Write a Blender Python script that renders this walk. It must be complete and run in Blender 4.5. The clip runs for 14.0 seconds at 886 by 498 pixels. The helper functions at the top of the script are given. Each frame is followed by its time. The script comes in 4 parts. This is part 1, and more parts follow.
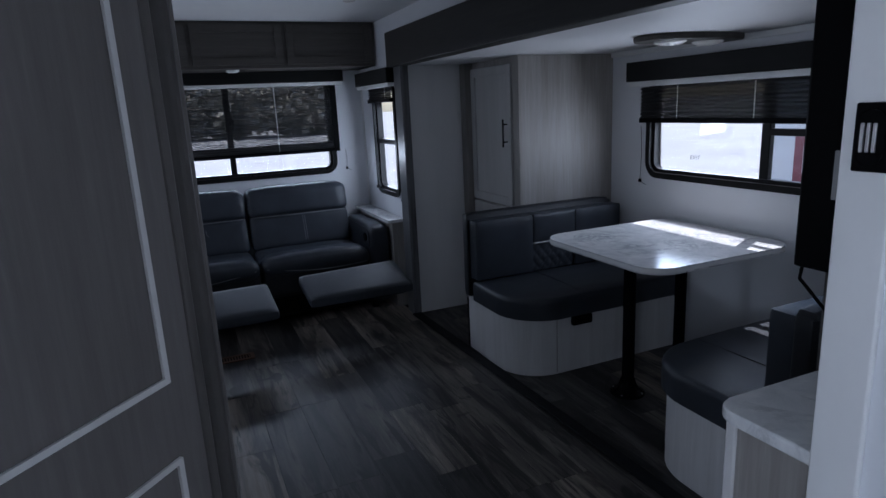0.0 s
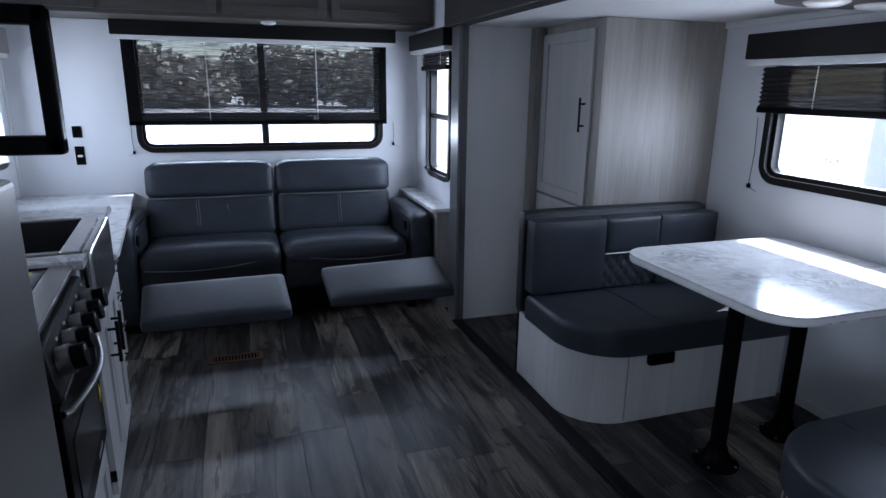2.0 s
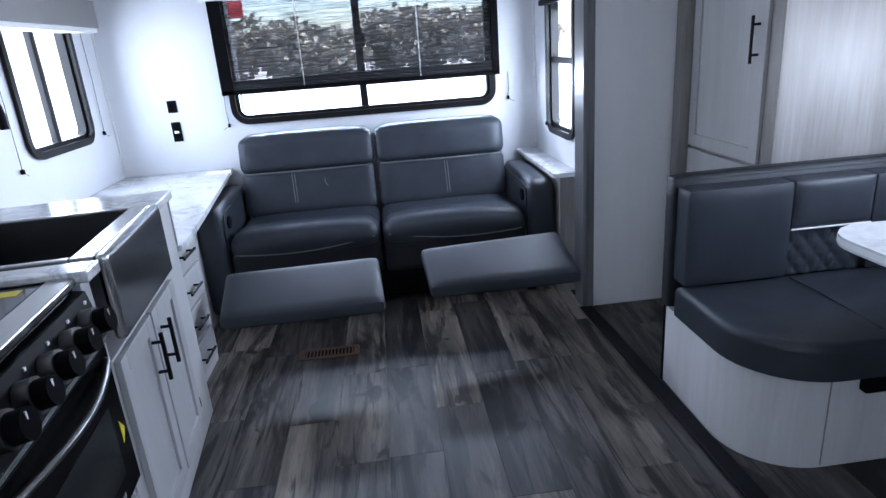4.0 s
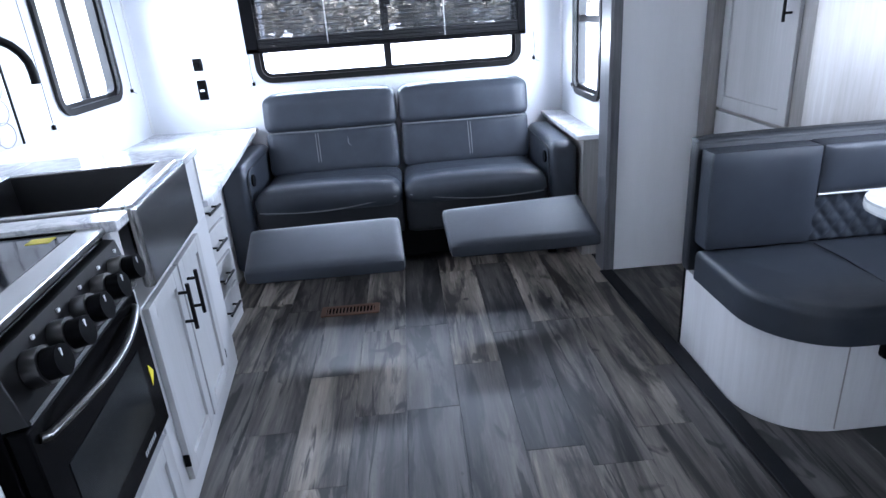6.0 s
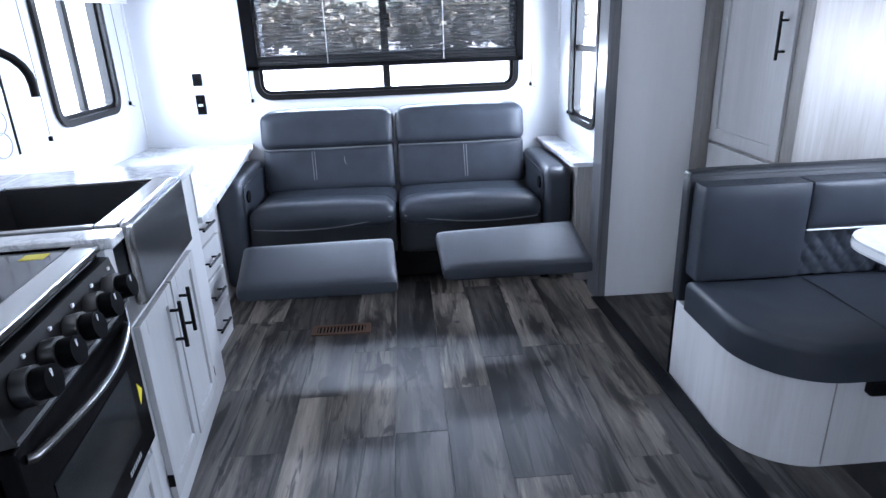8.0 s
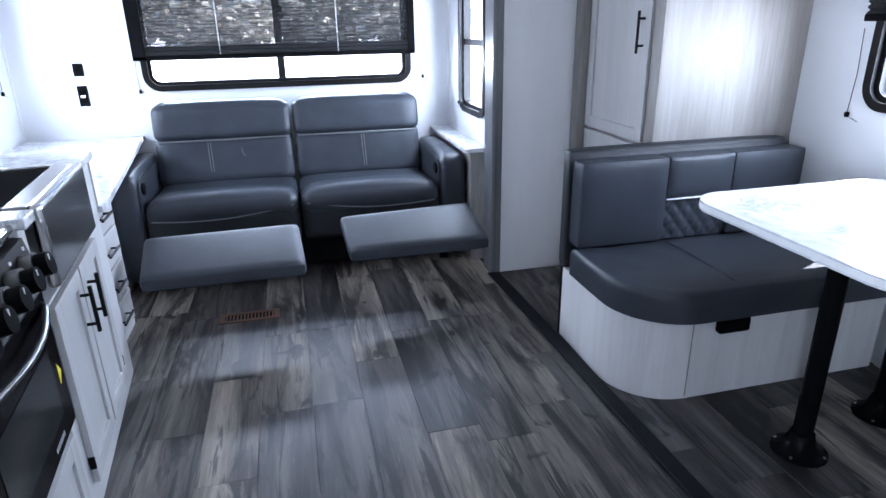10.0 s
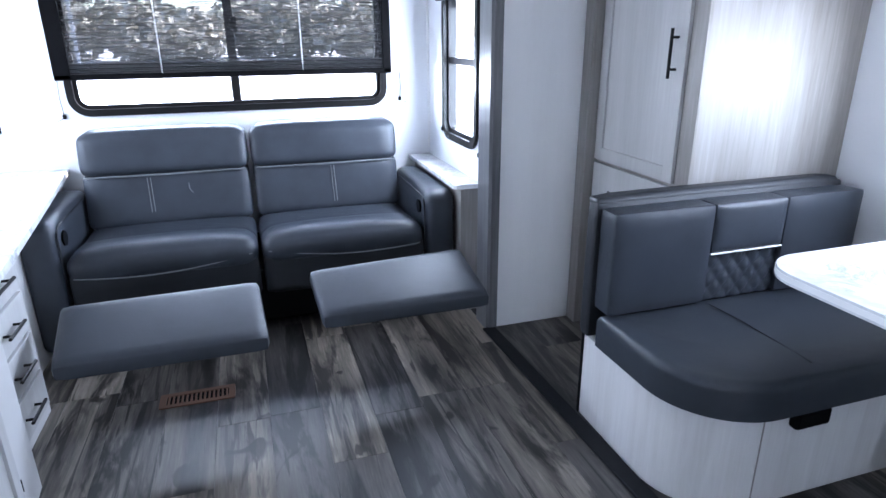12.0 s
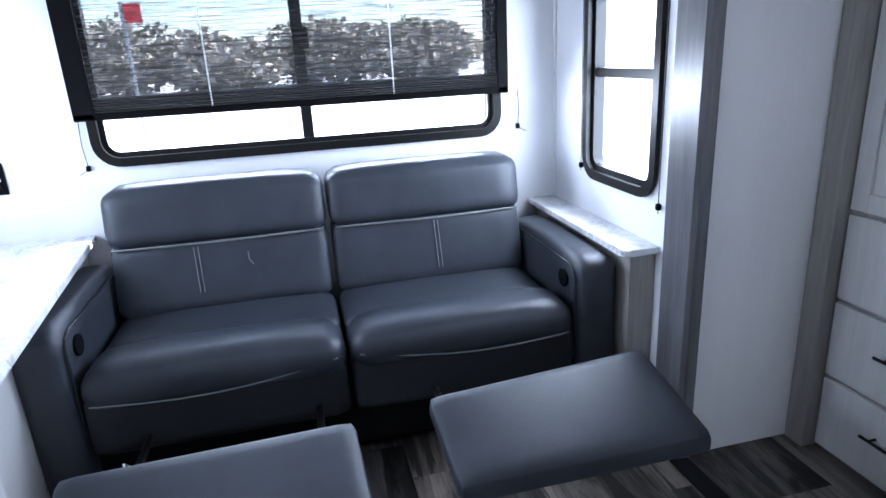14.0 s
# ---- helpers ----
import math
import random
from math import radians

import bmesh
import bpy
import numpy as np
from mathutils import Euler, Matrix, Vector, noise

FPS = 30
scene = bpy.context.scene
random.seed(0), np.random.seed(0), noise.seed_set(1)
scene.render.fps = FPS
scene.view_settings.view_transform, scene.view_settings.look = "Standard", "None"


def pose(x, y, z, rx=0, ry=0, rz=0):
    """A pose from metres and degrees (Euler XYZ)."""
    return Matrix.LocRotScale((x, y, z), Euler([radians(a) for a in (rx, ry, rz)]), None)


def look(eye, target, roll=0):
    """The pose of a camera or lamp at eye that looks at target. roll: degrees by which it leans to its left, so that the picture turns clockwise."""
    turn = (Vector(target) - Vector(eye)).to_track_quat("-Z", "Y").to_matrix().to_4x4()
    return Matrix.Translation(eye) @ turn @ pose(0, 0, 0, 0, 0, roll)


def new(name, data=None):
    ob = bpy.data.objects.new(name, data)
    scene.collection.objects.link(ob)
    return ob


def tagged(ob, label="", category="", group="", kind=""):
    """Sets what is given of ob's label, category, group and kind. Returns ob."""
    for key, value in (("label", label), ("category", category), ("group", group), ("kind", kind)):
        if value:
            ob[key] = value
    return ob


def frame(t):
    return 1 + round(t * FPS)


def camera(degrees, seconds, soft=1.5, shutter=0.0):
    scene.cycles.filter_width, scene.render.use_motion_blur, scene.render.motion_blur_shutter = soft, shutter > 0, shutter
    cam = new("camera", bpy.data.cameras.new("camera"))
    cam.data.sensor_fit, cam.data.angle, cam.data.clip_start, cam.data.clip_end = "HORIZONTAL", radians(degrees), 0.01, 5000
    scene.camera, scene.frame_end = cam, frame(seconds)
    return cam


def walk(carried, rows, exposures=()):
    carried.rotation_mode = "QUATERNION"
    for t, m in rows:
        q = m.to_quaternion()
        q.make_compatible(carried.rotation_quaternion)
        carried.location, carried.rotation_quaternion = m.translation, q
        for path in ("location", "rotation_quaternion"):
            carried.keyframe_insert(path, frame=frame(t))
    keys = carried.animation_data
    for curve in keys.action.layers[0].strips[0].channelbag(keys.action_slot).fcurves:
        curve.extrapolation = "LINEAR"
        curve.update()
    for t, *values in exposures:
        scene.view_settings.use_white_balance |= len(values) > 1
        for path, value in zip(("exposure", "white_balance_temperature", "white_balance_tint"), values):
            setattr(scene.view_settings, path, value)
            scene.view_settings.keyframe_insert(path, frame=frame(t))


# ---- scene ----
cam = camera(72.1, 14.0)
PATH = [
    (0, (1.58, 1.866, 1.462), (2.35, 3.654, 1.004), -2.8),
    (0.5, (1.618, 2.034, 1.458), (2.546, 3.701, 0.858), -1.0),
    (1, (1.729, 2.169, 1.45), (2.636, 3.868, 0.911), -0.6),
    (1.5, (1.805, 2.318, 1.451), (2.612, 4.071, 0.925), 1.5),
    (2, (1.862, 2.461, 1.408), (2.459, 4.299, 0.891), 0.7),
    (2.5, (1.916, 2.703, 1.394), (2.535, 4.54, 0.901), -1.3),
    (3, (1.995, 2.864, 1.36), (2.644, 4.692, 0.872), -2.2),
    (3.5, (2.069, 2.962, 1.348), (2.503, 4.831, 0.783), -2.6),
    (4, (2.092, 3.002, 1.341), (2.251, 4.891, 0.705), -4.3),
    (6.5, (2.103, 2.973, 1.323), (2.174, 4.83, 0.584), -4.2),
    (7, (2.088, 2.976, 1.341), (2.186, 4.85, 0.649), -3.4),
    (9.5, (2.118, 2.961, 1.352), (2.215, 4.839, 0.671), -0.6),
    (10, (2.03, 2.808, 1.332), (2.472, 4.628, 0.631), -1.0),
    (10.5, (2.018, 2.755, 1.346), (2.588, 4.501, 0.555), -1.5),
    (11, (2.103, 2.898, 1.334), (2.755, 4.622, 0.556), -1.6),
    (11.5, (2.154, 3.088, 1.358), (2.662, 4.861, 0.584), -1.2),
    (12, (2.035, 3.351, 1.345), (2.607, 5.148, 0.679), -0.4),
    (12.5, (1.965, 3.591, 1.347), (2.402, 5.433, 0.702), -3.1),
    (13, (1.982, 3.824, 1.342), (2.151, 5.723, 0.736), -7.4),
    (13.5, (2.019, 4.07, 1.346), (2.146, 5.965, 0.722), -6.6),
    (14, (1.96, 4.32, 1.308), (2.379, 6.179, 0.701), -3.1),
]
EXPOSURES = [(0, 0.4), (1.5, 1.2), (3, 1.9), (4, 2.5), (6.5, 3.2), (9.5, 3.2), (12, 3.35), (13, 3.25), (14, 2.95)]
walk(cam, [(t, look(eye, target, roll)) for t, eye, target, roll in PATH], [(t, e, 5650, 17) for t, e in EXPOSURES])

# ---- light ----
world = bpy.data.worlds.new("sky")
scene.world = world
world.use_nodes = True
wn = world.node_tree
sky = wn.nodes.new("ShaderNodeTexSky")
sky.sky_type = "NISHITA"
sky.sun_disc = False
SUN_WAY = Vector((-0.52, -0.26, -1.0)).normalized()
sky.sun_elevation = math.asin(-SUN_WAY.z)
sky.sun_rotation = math.atan2(-SUN_WAY.x, -SUN_WAY.y)
wn.links.new(sky.outputs[0], wn.nodes["Background"].inputs[0])
wn.nodes["Background"].inputs[1].default_value = 0.15
sun_data = bpy.data.lights.new("sun", "SUN")
sun_data.energy, sun_data.angle, sun_data.color = 5.0, radians(0.5), (1.0, 0.95, 0.88)
sun = new("sun", sun_data)
sun.matrix_world = look((6, 8, 9), Vector((6, 8, 9)) + SUN_WAY)


def window_light(name, at, to, wide, high, radiance):
    """The sky's light that falls through one clear pane."""
    d = bpy.data.lights.new(name, "AREA")
    d.shape, d.size, d.size_y = "RECTANGLE", wide, high
    d.energy, d.color = radiance * math.pi * wide * high, (0.86, 0.94, 1.0)
    new(name, d).matrix_world = look(at, to)


window_light("window_light_kitchen", (0.455, 6.255, 1.27), (2.0, 6.255, 1.27), 0.58, 0.56, 3.0)
window_light("window_light_narrow", (3.127, 6.32, 1.16), (2.0, 6.32, 1.16), 0.40, 0.62, 5.2)
# Daylight of the unseen entrance, inferred from the bright partition wall.
window_light("window_light_entry", (0.475, 1.22, 1.2), (2.0, 1.22, 1.2), 0.72, 1.0, 5.4)
window_light("window_light_rear", (2.0, 6.927, 1.075), (2.0, 5.0, 1.075), 1.50, 0.12, 7.5)
window_light("window_light_dinette", (4.277, 4.375, 1.155), (3.0, 4.375, 1.155), 0.68, 0.25, 6.5)


# ---- materials ----
def nodes_of(name):
    m = bpy.data.materials.new(name)
    m.use_nodes = True
    nt = m.node_tree
    return m, nt, nt.nodes["Principled BSDF"], nt.links


def coords(nt, scale, rnd=False):
    tc = nt.nodes.new("ShaderNodeTexCoord")
    mp = nt.nodes.new("ShaderNodeMapping")
    mp.inputs["Scale"].default_value = scale
    src = tc.outputs["Object"]
    if rnd:
        oi = nt.nodes.new("ShaderNodeObjectInfo")
        mul = nt.nodes.new("ShaderNodeVectorMath")
        mul.operation = "SCALE"
        cmb = nt.nodes.new("ShaderNodeCombineXYZ")
        for i in range(3):
            nt.links.new(oi.outputs["Random"], cmb.inputs[i])
        nt.links.new(cmb.outputs[0], mul.inputs[0])
        mul.inputs["Scale"].default_value = 37.0
        add = nt.nodes.new("ShaderNodeVectorMath")
        nt.links.new(src, add.inputs[0])
        nt.links.new(mul.outputs[0], add.inputs[1])
        src = add.outputs[0]
    nt.links.new(src, mp.inputs[0])
    return mp.outputs[0]


def noise_tex(nt, vec, scale, detail=4.0, rough=0.6, dist=0.0):
    n = nt.nodes.new("ShaderNodeTexNoise")
    n.inputs["Scale"].default_value = scale
    n.inputs["Detail"].default_value = detail
    n.inputs["Roughness"].default_value = rough
    n.inputs["Distortion"].default_value = dist
    nt.links.new(vec, n.inputs["Vector"])
    return n.outputs["Fac"]


def ramp(nt, fac, stops):
    r = nt.nodes.new("ShaderNodeValToRGB")
    el = r.color_ramp.elements
    while len(el) < len(stops):
        el.new(0.5)
    for e, (p, c) in zip(el, stops):
        e.position = p
        e.color = (*c, 1) if len(c) == 3 else c
    nt.links.new(fac, r.inputs[0])
    return r.outputs[0]


def mixc(nt, fac, a, b, mode="MIX"):
    m = nt.nodes.new("ShaderNodeMix")
    m.data_type, m.blend_type = "RGBA", mode
    for sock, v in ((m.inputs[0], fac), (m.inputs[6], a), (m.inputs[7], b)):
        if isinstance(v, (int, float)):
            sock.default_value = v
        elif isinstance(v, tuple):
            sock.default_value = (*v, 1)
        else:
            nt.links.new(v, sock)
    return m.outputs[2]


def bump(nt, bsdf, height, strength, dist):
    b = nt.nodes.new("ShaderNodeBump")
    b.inputs["Strength"].default_value = strength
    b.inputs["Distance"].default_value = dist
    nt.links.new(height, b.inputs["Height"])
    nt.links.new(b.outputs[0], bsdf.inputs["Normal"])


def plain(name, col, rough=0.5, metal=0.0, vary=0.12, big=3.0, fine=60.0, relief=0.1, stretch=(1, 1, 1), coat=0.0):
    """A surface with wide stains and a fine grain."""
    m, nt, b, ln = nodes_of(name)
    v = coords(nt, stretch)
    lo = tuple(c * (1 - vary) for c in col)
    hi = tuple(min(1, c * (1 + vary)) for c in col)
    n1 = noise_tex(nt, v, big, 3)
    n2 = noise_tex(nt, v, fine, 4)
    c1 = ramp(nt, n1, [(0.3, lo), (0.7, hi)])
    c2 = mixc(nt, 0.25, c1, ramp(nt, n2, [(0.3, lo), (0.7, hi)]))
    ln.new(c2, b.inputs["Base Color"])
    rr = ramp(nt, n1, [(0.2, (max(0, rough - 0.06),) * 3), (0.8, (min(1, rough + 0.06),) * 3)])
    ln.new(rr, b.inputs["Roughness"])
    b.inputs["Metallic"].default_value = metal
    b.inputs["Coat Weight"].default_value = coat
    b.inputs["Specular IOR Level"].default_value = 0.5 if max(col) > 0.06 or metal > 0.4 else 0.16
    if relief:
        bump(nt, b, n2, relief, 0.002)
    return m


def wood(name, dark, mid, light, axis="z", rough=0.5, rnd=False, knots=False, spread=0.22):
    """Printed wood grain that runs along one axis."""
    m, nt, b, ln = nodes_of(name)
    s = {"x": (0.5, 9, 9), "y": (11, 0.7, 11), "z": (9, 9, 0.5)}[axis]
    v = coords(nt, s, rnd)
    broad = noise_tex(nt, v, 1.1, 5, 0.6, 0.6)
    fine = noise_tex(nt, coords(nt, tuple(k * 4 for k in s), rnd), 2.2, 5, 0.7, 0.2)
    col = ramp(nt, broad, [(0.5 - spread, dark), (0.5, mid), (0.5 + spread, light)])
    col = mixc(nt, 0.45, col, ramp(nt, fine, [(0.3, dark), (0.6, mid), (0.75, light)]))
    if knots:
        worn = noise_tex(nt, coords(nt, (7.0, 1.1, 1), rnd), 1.2, 5, 0.62, 0.8)
        col = mixc(nt, ramp(nt, worn, [(0.495, (0, 0, 0)), (0.60, (0.93, 0.93, 0.93))]), col, tuple(c * 1.3 for c in dark))
        knot = noise_tex(nt, coords(nt, (9, 4.5, 1), rnd), 1.0, 2, 0.5, 0.9)
        col = mixc(nt, ramp(nt, knot, [(0.66, (0, 0, 0)), (0.71, (0.8, 0.8, 0.8))]), col, tuple(c * 0.9 for c in dark))
        crack = noise_tex(nt, coords(nt, (34, 2.2, 1), rnd), 1.0, 3, 0.5, 0.8)
        col = mixc(nt, ramp(nt, crack, [(0.57, (0, 0, 0)), (0.63, (0.8, 0.8, 0.8))]), col, tuple(c * 1.2 for c in dark))
        oi = nt.nodes.new("ShaderNodeObjectInfo")
        col = mixc(nt, 1.0, col, ramp(nt, oi.outputs["Random"], [(0.0, (0.30, 0.31, 0.335)), (0.3, (0.55, 0.55, 0.56)), (0.6, (0.95, 0.92, 0.88)), (1.0, (1.5, 1.42, 1.30))]), "MULTIPLY")
    ln.new(col, b.inputs["Base Color"])
    ln.new(ramp(nt, broad, [(0.2, (rough - 0.07,) * 3), (0.8, (rough + 0.07,) * 3)]), b.inputs["Roughness"])
    bump(nt, b, fine, 0.12, 0.002)
    b.inputs["Specular IOR Level"].default_value = 0.4 if max(light) > 0.2 else 0.15
    return m


def marble(name):
    m, nt, b, ln = nodes_of(name)
    v = coords(nt, (1, 1, 1))
    n = noise_tex(nt, v, 5.0, 8, 0.68, 1.6)
    veins = ramp(nt, n, [(0.44, (0, 0, 0)), (0.5, (1, 1, 1)), (0.56, (0, 0, 0))])
    mask = ramp(nt, noise_tex(nt, v, 3.0, 3), [(0.42, (0, 0, 0)), (0.65, (1, 1, 1))])
    f = mixc(nt, 1.0, veins, mask, "MULTIPLY")
    cloud = ramp(nt, noise_tex(nt, v, 7.0, 6, 0.7, 0.8), [(0.35, (0.60, 0.61, 0.62)), (0.65, (0.78, 0.78, 0.77))])
    ln.new(mixc(nt, f, cloud, (0.30, 0.31, 0.33)), b.inputs["Base Color"])
    b.inputs["Roughness"].default_value = 0.16
    return m


def leather(name, col, rough=0.42):
    m, nt, b, ln = nodes_of(name)
    v = coords(nt, (1, 1, 1))
    vo = nt.nodes.new("ShaderNodeTexVoronoi")
    vo.inputs["Scale"].default_value = 420
    ln.new(v, vo.inputs["Vector"])
    n = noise_tex(nt, v, 6, 4)
    ln.new(ramp(nt, n, [(0.3, tuple(c * 0.85 for c in col)), (0.7, tuple(c * 1.15 for c in col))]), b.inputs["Base Color"])
    ln.new(ramp(nt, n, [(0.2, (rough - 0.06,) * 3), (0.8, (rough + 0.08,) * 3)]), b.inputs["Roughness"])
    wr = noise_tex(nt, v, 14, 3, 0.5, 0.5)
    add = nt.nodes.new("ShaderNodeMath")
    add.operation = "MULTIPLY_ADD"
    ln.new(wr, add.inputs[0])
    add.inputs[1].default_value = 1.6
    ln.new(vo.outputs["Distance"], add.inputs[2])
    b.inputs["Specular IOR Level"].default_value = 0.36
    bump(nt, b, add.outputs[0], 0.22, 0.003)
    return m


def glow(name, col, strength):
    m, nt, b, ln = nodes_of(name)
    b.inputs["Base Color"].default_value = (*col, 1)
    b.inputs["Emission Color"].default_value = (*col, 1)
    b.inputs["Emission Strength"].default_value = strength
    return m


def pane_glass(name):
    m, nt, b, ln = nodes_of(name)
    tr = nt.nodes.new("ShaderNodeBsdfTransparent")
    tr.inputs[0].default_value = (0.93, 0.95, 0.95, 1)
    gl = nt.nodes.new("ShaderNodeBsdfGlossy")
    gl.inputs["Roughness"].default_value = 0.02
    mx = nt.nodes.new("ShaderNodeMixShader")
    mx.inputs[0].default_value = 0.05
    ln.new(tr.outputs[0], mx.inputs[1])
    ln.new(gl.outputs[0], mx.inputs[2])
    ln.new(mx.outputs[0], nt.nodes["Material Output"].inputs[0])
    return m


def shade_cloth(name, open_part):
    """Woven pleated shade: dark threads with a loose, partly see-through weave."""
    m, nt, b, ln = nodes_of(name)
    v = coords(nt, (3, 3, 190))
    n = noise_tex(nt, v, 1.6, 4, 0.65)
    b.inputs["Base Color"].default_value = (0.018, 0.018, 0.02, 1)
    b.inputs["Roughness"].default_value = 0.9
    tr = nt.nodes.new("ShaderNodeBsdfTransparent")
    mx = nt.nodes.new("ShaderNodeMixShader")
    ln.new(ramp(nt, n, [(0.44, (open_part * 0.28,) * 3), (0.56, (open_part,) * 3)]), mx.inputs[0])
    ln.new(b.outputs[0], mx.inputs[1])
    ln.new(tr.outputs[0], mx.inputs[2])
    ln.new(mx.outputs[0], nt.nodes["Material Output"].inputs[0])
    return m


WALL = plain("white_wallboard", (0.74, 0.75, 0.77), 0.5, vary=0.03, big=2, fine=120, relief=0.04)
CEIL = plain("ceiling_board", (0.76, 0.76, 0.76), 0.55, vary=0.03, big=2, fine=90, relief=0.05)
PANEL = plain("white_panel", (0.76, 0.755, 0.75), 0.42, vary=0.04, big=2, fine=40, relief=0.05, stretch=(6, 6, 0.6))
PLANK = wood("vinyl_plank", (0.012, 0.0112, 0.0108), (0.150, 0.135, 0.120), (0.37, 0.335, 0.295), "y", 0.43, True, True, 0.17)
SUBFLOOR = plain("floor_base", (0.03, 0.03, 0.032), 0.8)
ASHWOOD = wood("grey_washed_wood", (0.16, 0.145, 0.132), (0.28, 0.262, 0.246), (0.39, 0.37, 0.352), "z", 0.45)
PALEWOOD = wood("pale_washed_wood", (0.52, 0.505, 0.49), (0.63, 0.62, 0.61), (0.72, 0.71, 0.70), "z", 0.45)
SHAKER = wood("white_washed_door", (0.36, 0.355, 0.342), (0.43, 0.427, 0.418), (0.50, 0.497, 0.488), "z", 0.42)
DARKWOOD = wood("dark_grey_wood", (0.05, 0.046, 0.042), (0.085, 0.078, 0.072), (0.13, 0.12, 0.11), "z", 0.45)
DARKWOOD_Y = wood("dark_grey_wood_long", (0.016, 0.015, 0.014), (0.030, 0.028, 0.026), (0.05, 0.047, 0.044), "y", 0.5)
POSTWOOD = wood("grey_trim_wood", (0.05, 0.05, 0.055), (0.12, 0.12, 0.125), (0.24, 0.24, 0.245), "z", 0.33)
CABWOOD = wood("overhead_wood", (0.06, 0.054, 0.049), (0.095, 0.087, 0.080), (0.135, 0.125, 0.115), "x", 0.45)
BROWNDOOR = wood("taupe_door_wood", (0.10, 0.090, 0.084), (0.150, 0.138, 0.130), (0.20, 0.186, 0.177), "z", 0.5)
DOORLINE = plain("pale_profile", (0.6, 0.59, 0.57), 0.4, vary=0.05)
MARBLE = marble("marble_laminate")
LEATHER = leather("grey_leatherette", (0.031, 0.036, 0.045), 0.36)
# Darker leatherette of welts and bench boards; also gives the sofa aprons their shade.
LEATHER2 = leather("dark_and_shaded_leatherette", (0.014, 0.0155, 0.019), 0.45)
THREAD = plain("pale_thread", (0.16, 0.165, 0.172), 0.6, vary=0.1)
WHITETHREAD = plain("white_piping", (0.8, 0.8, 0.8), 0.5, vary=0.05)
# Kitchen copy of the white panel, its colour lowered for the shadowed fronts.
KPANEL_SHADED = plain("shaded_white_panel", (0.50, 0.495, 0.485), 0.42, vary=0.05, big=2, fine=40, relief=0.05, stretch=(6, 6, 0.6))
BLACK = plain("black_plastic", (0.005, 0.005, 0.0055), 0.35, vary=0.2)
BLACKMETAL = plain("black_enamel", (0.004, 0.004, 0.0045), 0.22, vary=0.2)
MATTEBLACK = plain("matte_black_metal", (0.006, 0.006, 0.0065), 0.42, 0.2, vary=0.2)
FRAME = plain("window_frame_black", (0.008, 0.0075, 0.0075), 0.36, vary=0.25)
VALANCE = wood("valance_board", (0.006, 0.006, 0.006), (0.010, 0.010, 0.010), (0.017, 0.017, 0.017), "y", 0.5)
VALANCE_X = wood("valance_board_long", (0.006, 0.006, 0.006), (0.010, 0.010, 0.010), (0.017, 0.017, 0.017), "x", 0.5)
TAUPE = plain("taupe_valance", (0.24, 0.235, 0.23), 0.55, vary=0.08)
STEEL = plain("brushed_steel", (0.55, 0.54, 0.53), 0.30, 1.0, vary=0.03, big=2, fine=160, relief=0.015, stretch=(1, 0.1, 4))
STEEL_Y = plain("brushed_steel_long", (0.44, 0.43, 0.42), 0.24, 1.0, vary=0.03, big=2, fine=160, relief=0.015, stretch=(4, 0.1, 4))
# Basin colour, set far darker than the rim and apron steel.
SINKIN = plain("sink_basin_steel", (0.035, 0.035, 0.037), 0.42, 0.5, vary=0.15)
COOKTOP = plain("black_glass", (0.012, 0.014, 0.02), 0.06, vary=0.1, relief=0)
COOKTOP.node_tree.nodes["Principled BSDF"].inputs["Specular IOR Level"].default_value = 0.6
for dull in (BLACKMETAL, BLACK):
    dull.node_tree.nodes["Principled BSDF"].inputs["Specular IOR Level"].default_value = 0.03
OVENGLASS = plain("dark_oven_glass", (0.012, 0.014, 0.015), 0.12, vary=0.1, relief=0)
BARSTEEL = plain("dull_brushed_steel", (0.20, 0.195, 0.19), 0.3, 1.0, vary=0.05, relief=0.01)
PANELSTEEL = plain("dark_brushed_steel", (0.045, 0.045, 0.046), 0.34, 1.0, vary=0.06, big=2, fine=160, relief=0.015, stretch=(4, 0.1, 4))
GLASS = pane_glass("pane_glass")
SHADE = shade_cloth("pleated_shade_cloth", 0.32)
SHADE_DARK = shade_cloth("dense_shade_cloth", 0.03)
CORD = plain("white_cord", (0.75, 0.75, 0.75), 0.6, vary=0.05)
WHITEP = plain("white_plastic", (0.78, 0.78, 0.77), 0.35, vary=0.03)
LENS = plain("lamp_lens", (0.85, 0.84, 0.80), 0.25, vary=0.03)
STICKER = plain("yellow_label", (0.75, 0.62, 0.03), 0.5, vary=0.05)
LETTER = plain("label_print", (0.3, 0.3, 0.3), 0.5, vary=0.05)
TILE = plain("backsplash_tile", (0.66, 0.66, 0.66), 0.25, vary=0.06)
GROUT = plain("backsplash_line", (0.30, 0.30, 0.31), 0.5, vary=0.1)
BRASS = plain("dull_bronze", (0.16, 0.09, 0.06), 0.45, 0.5, vary=0.2)
STRIP = plain("slide_edge_strip", (0.006, 0.0065, 0.008), 0.55, vary=0.25, stretch=(20, 1, 1))

# ---- geometry helpers ----
ORG = {}


def thing(name, at, label, category, group="", kind=""):
    ob = new(name)
    ob.location = at
    ob.empty_display_size = 0.1
    ORG[ob.name] = Vector(at)
    return tagged(ob, label, category, group, kind)


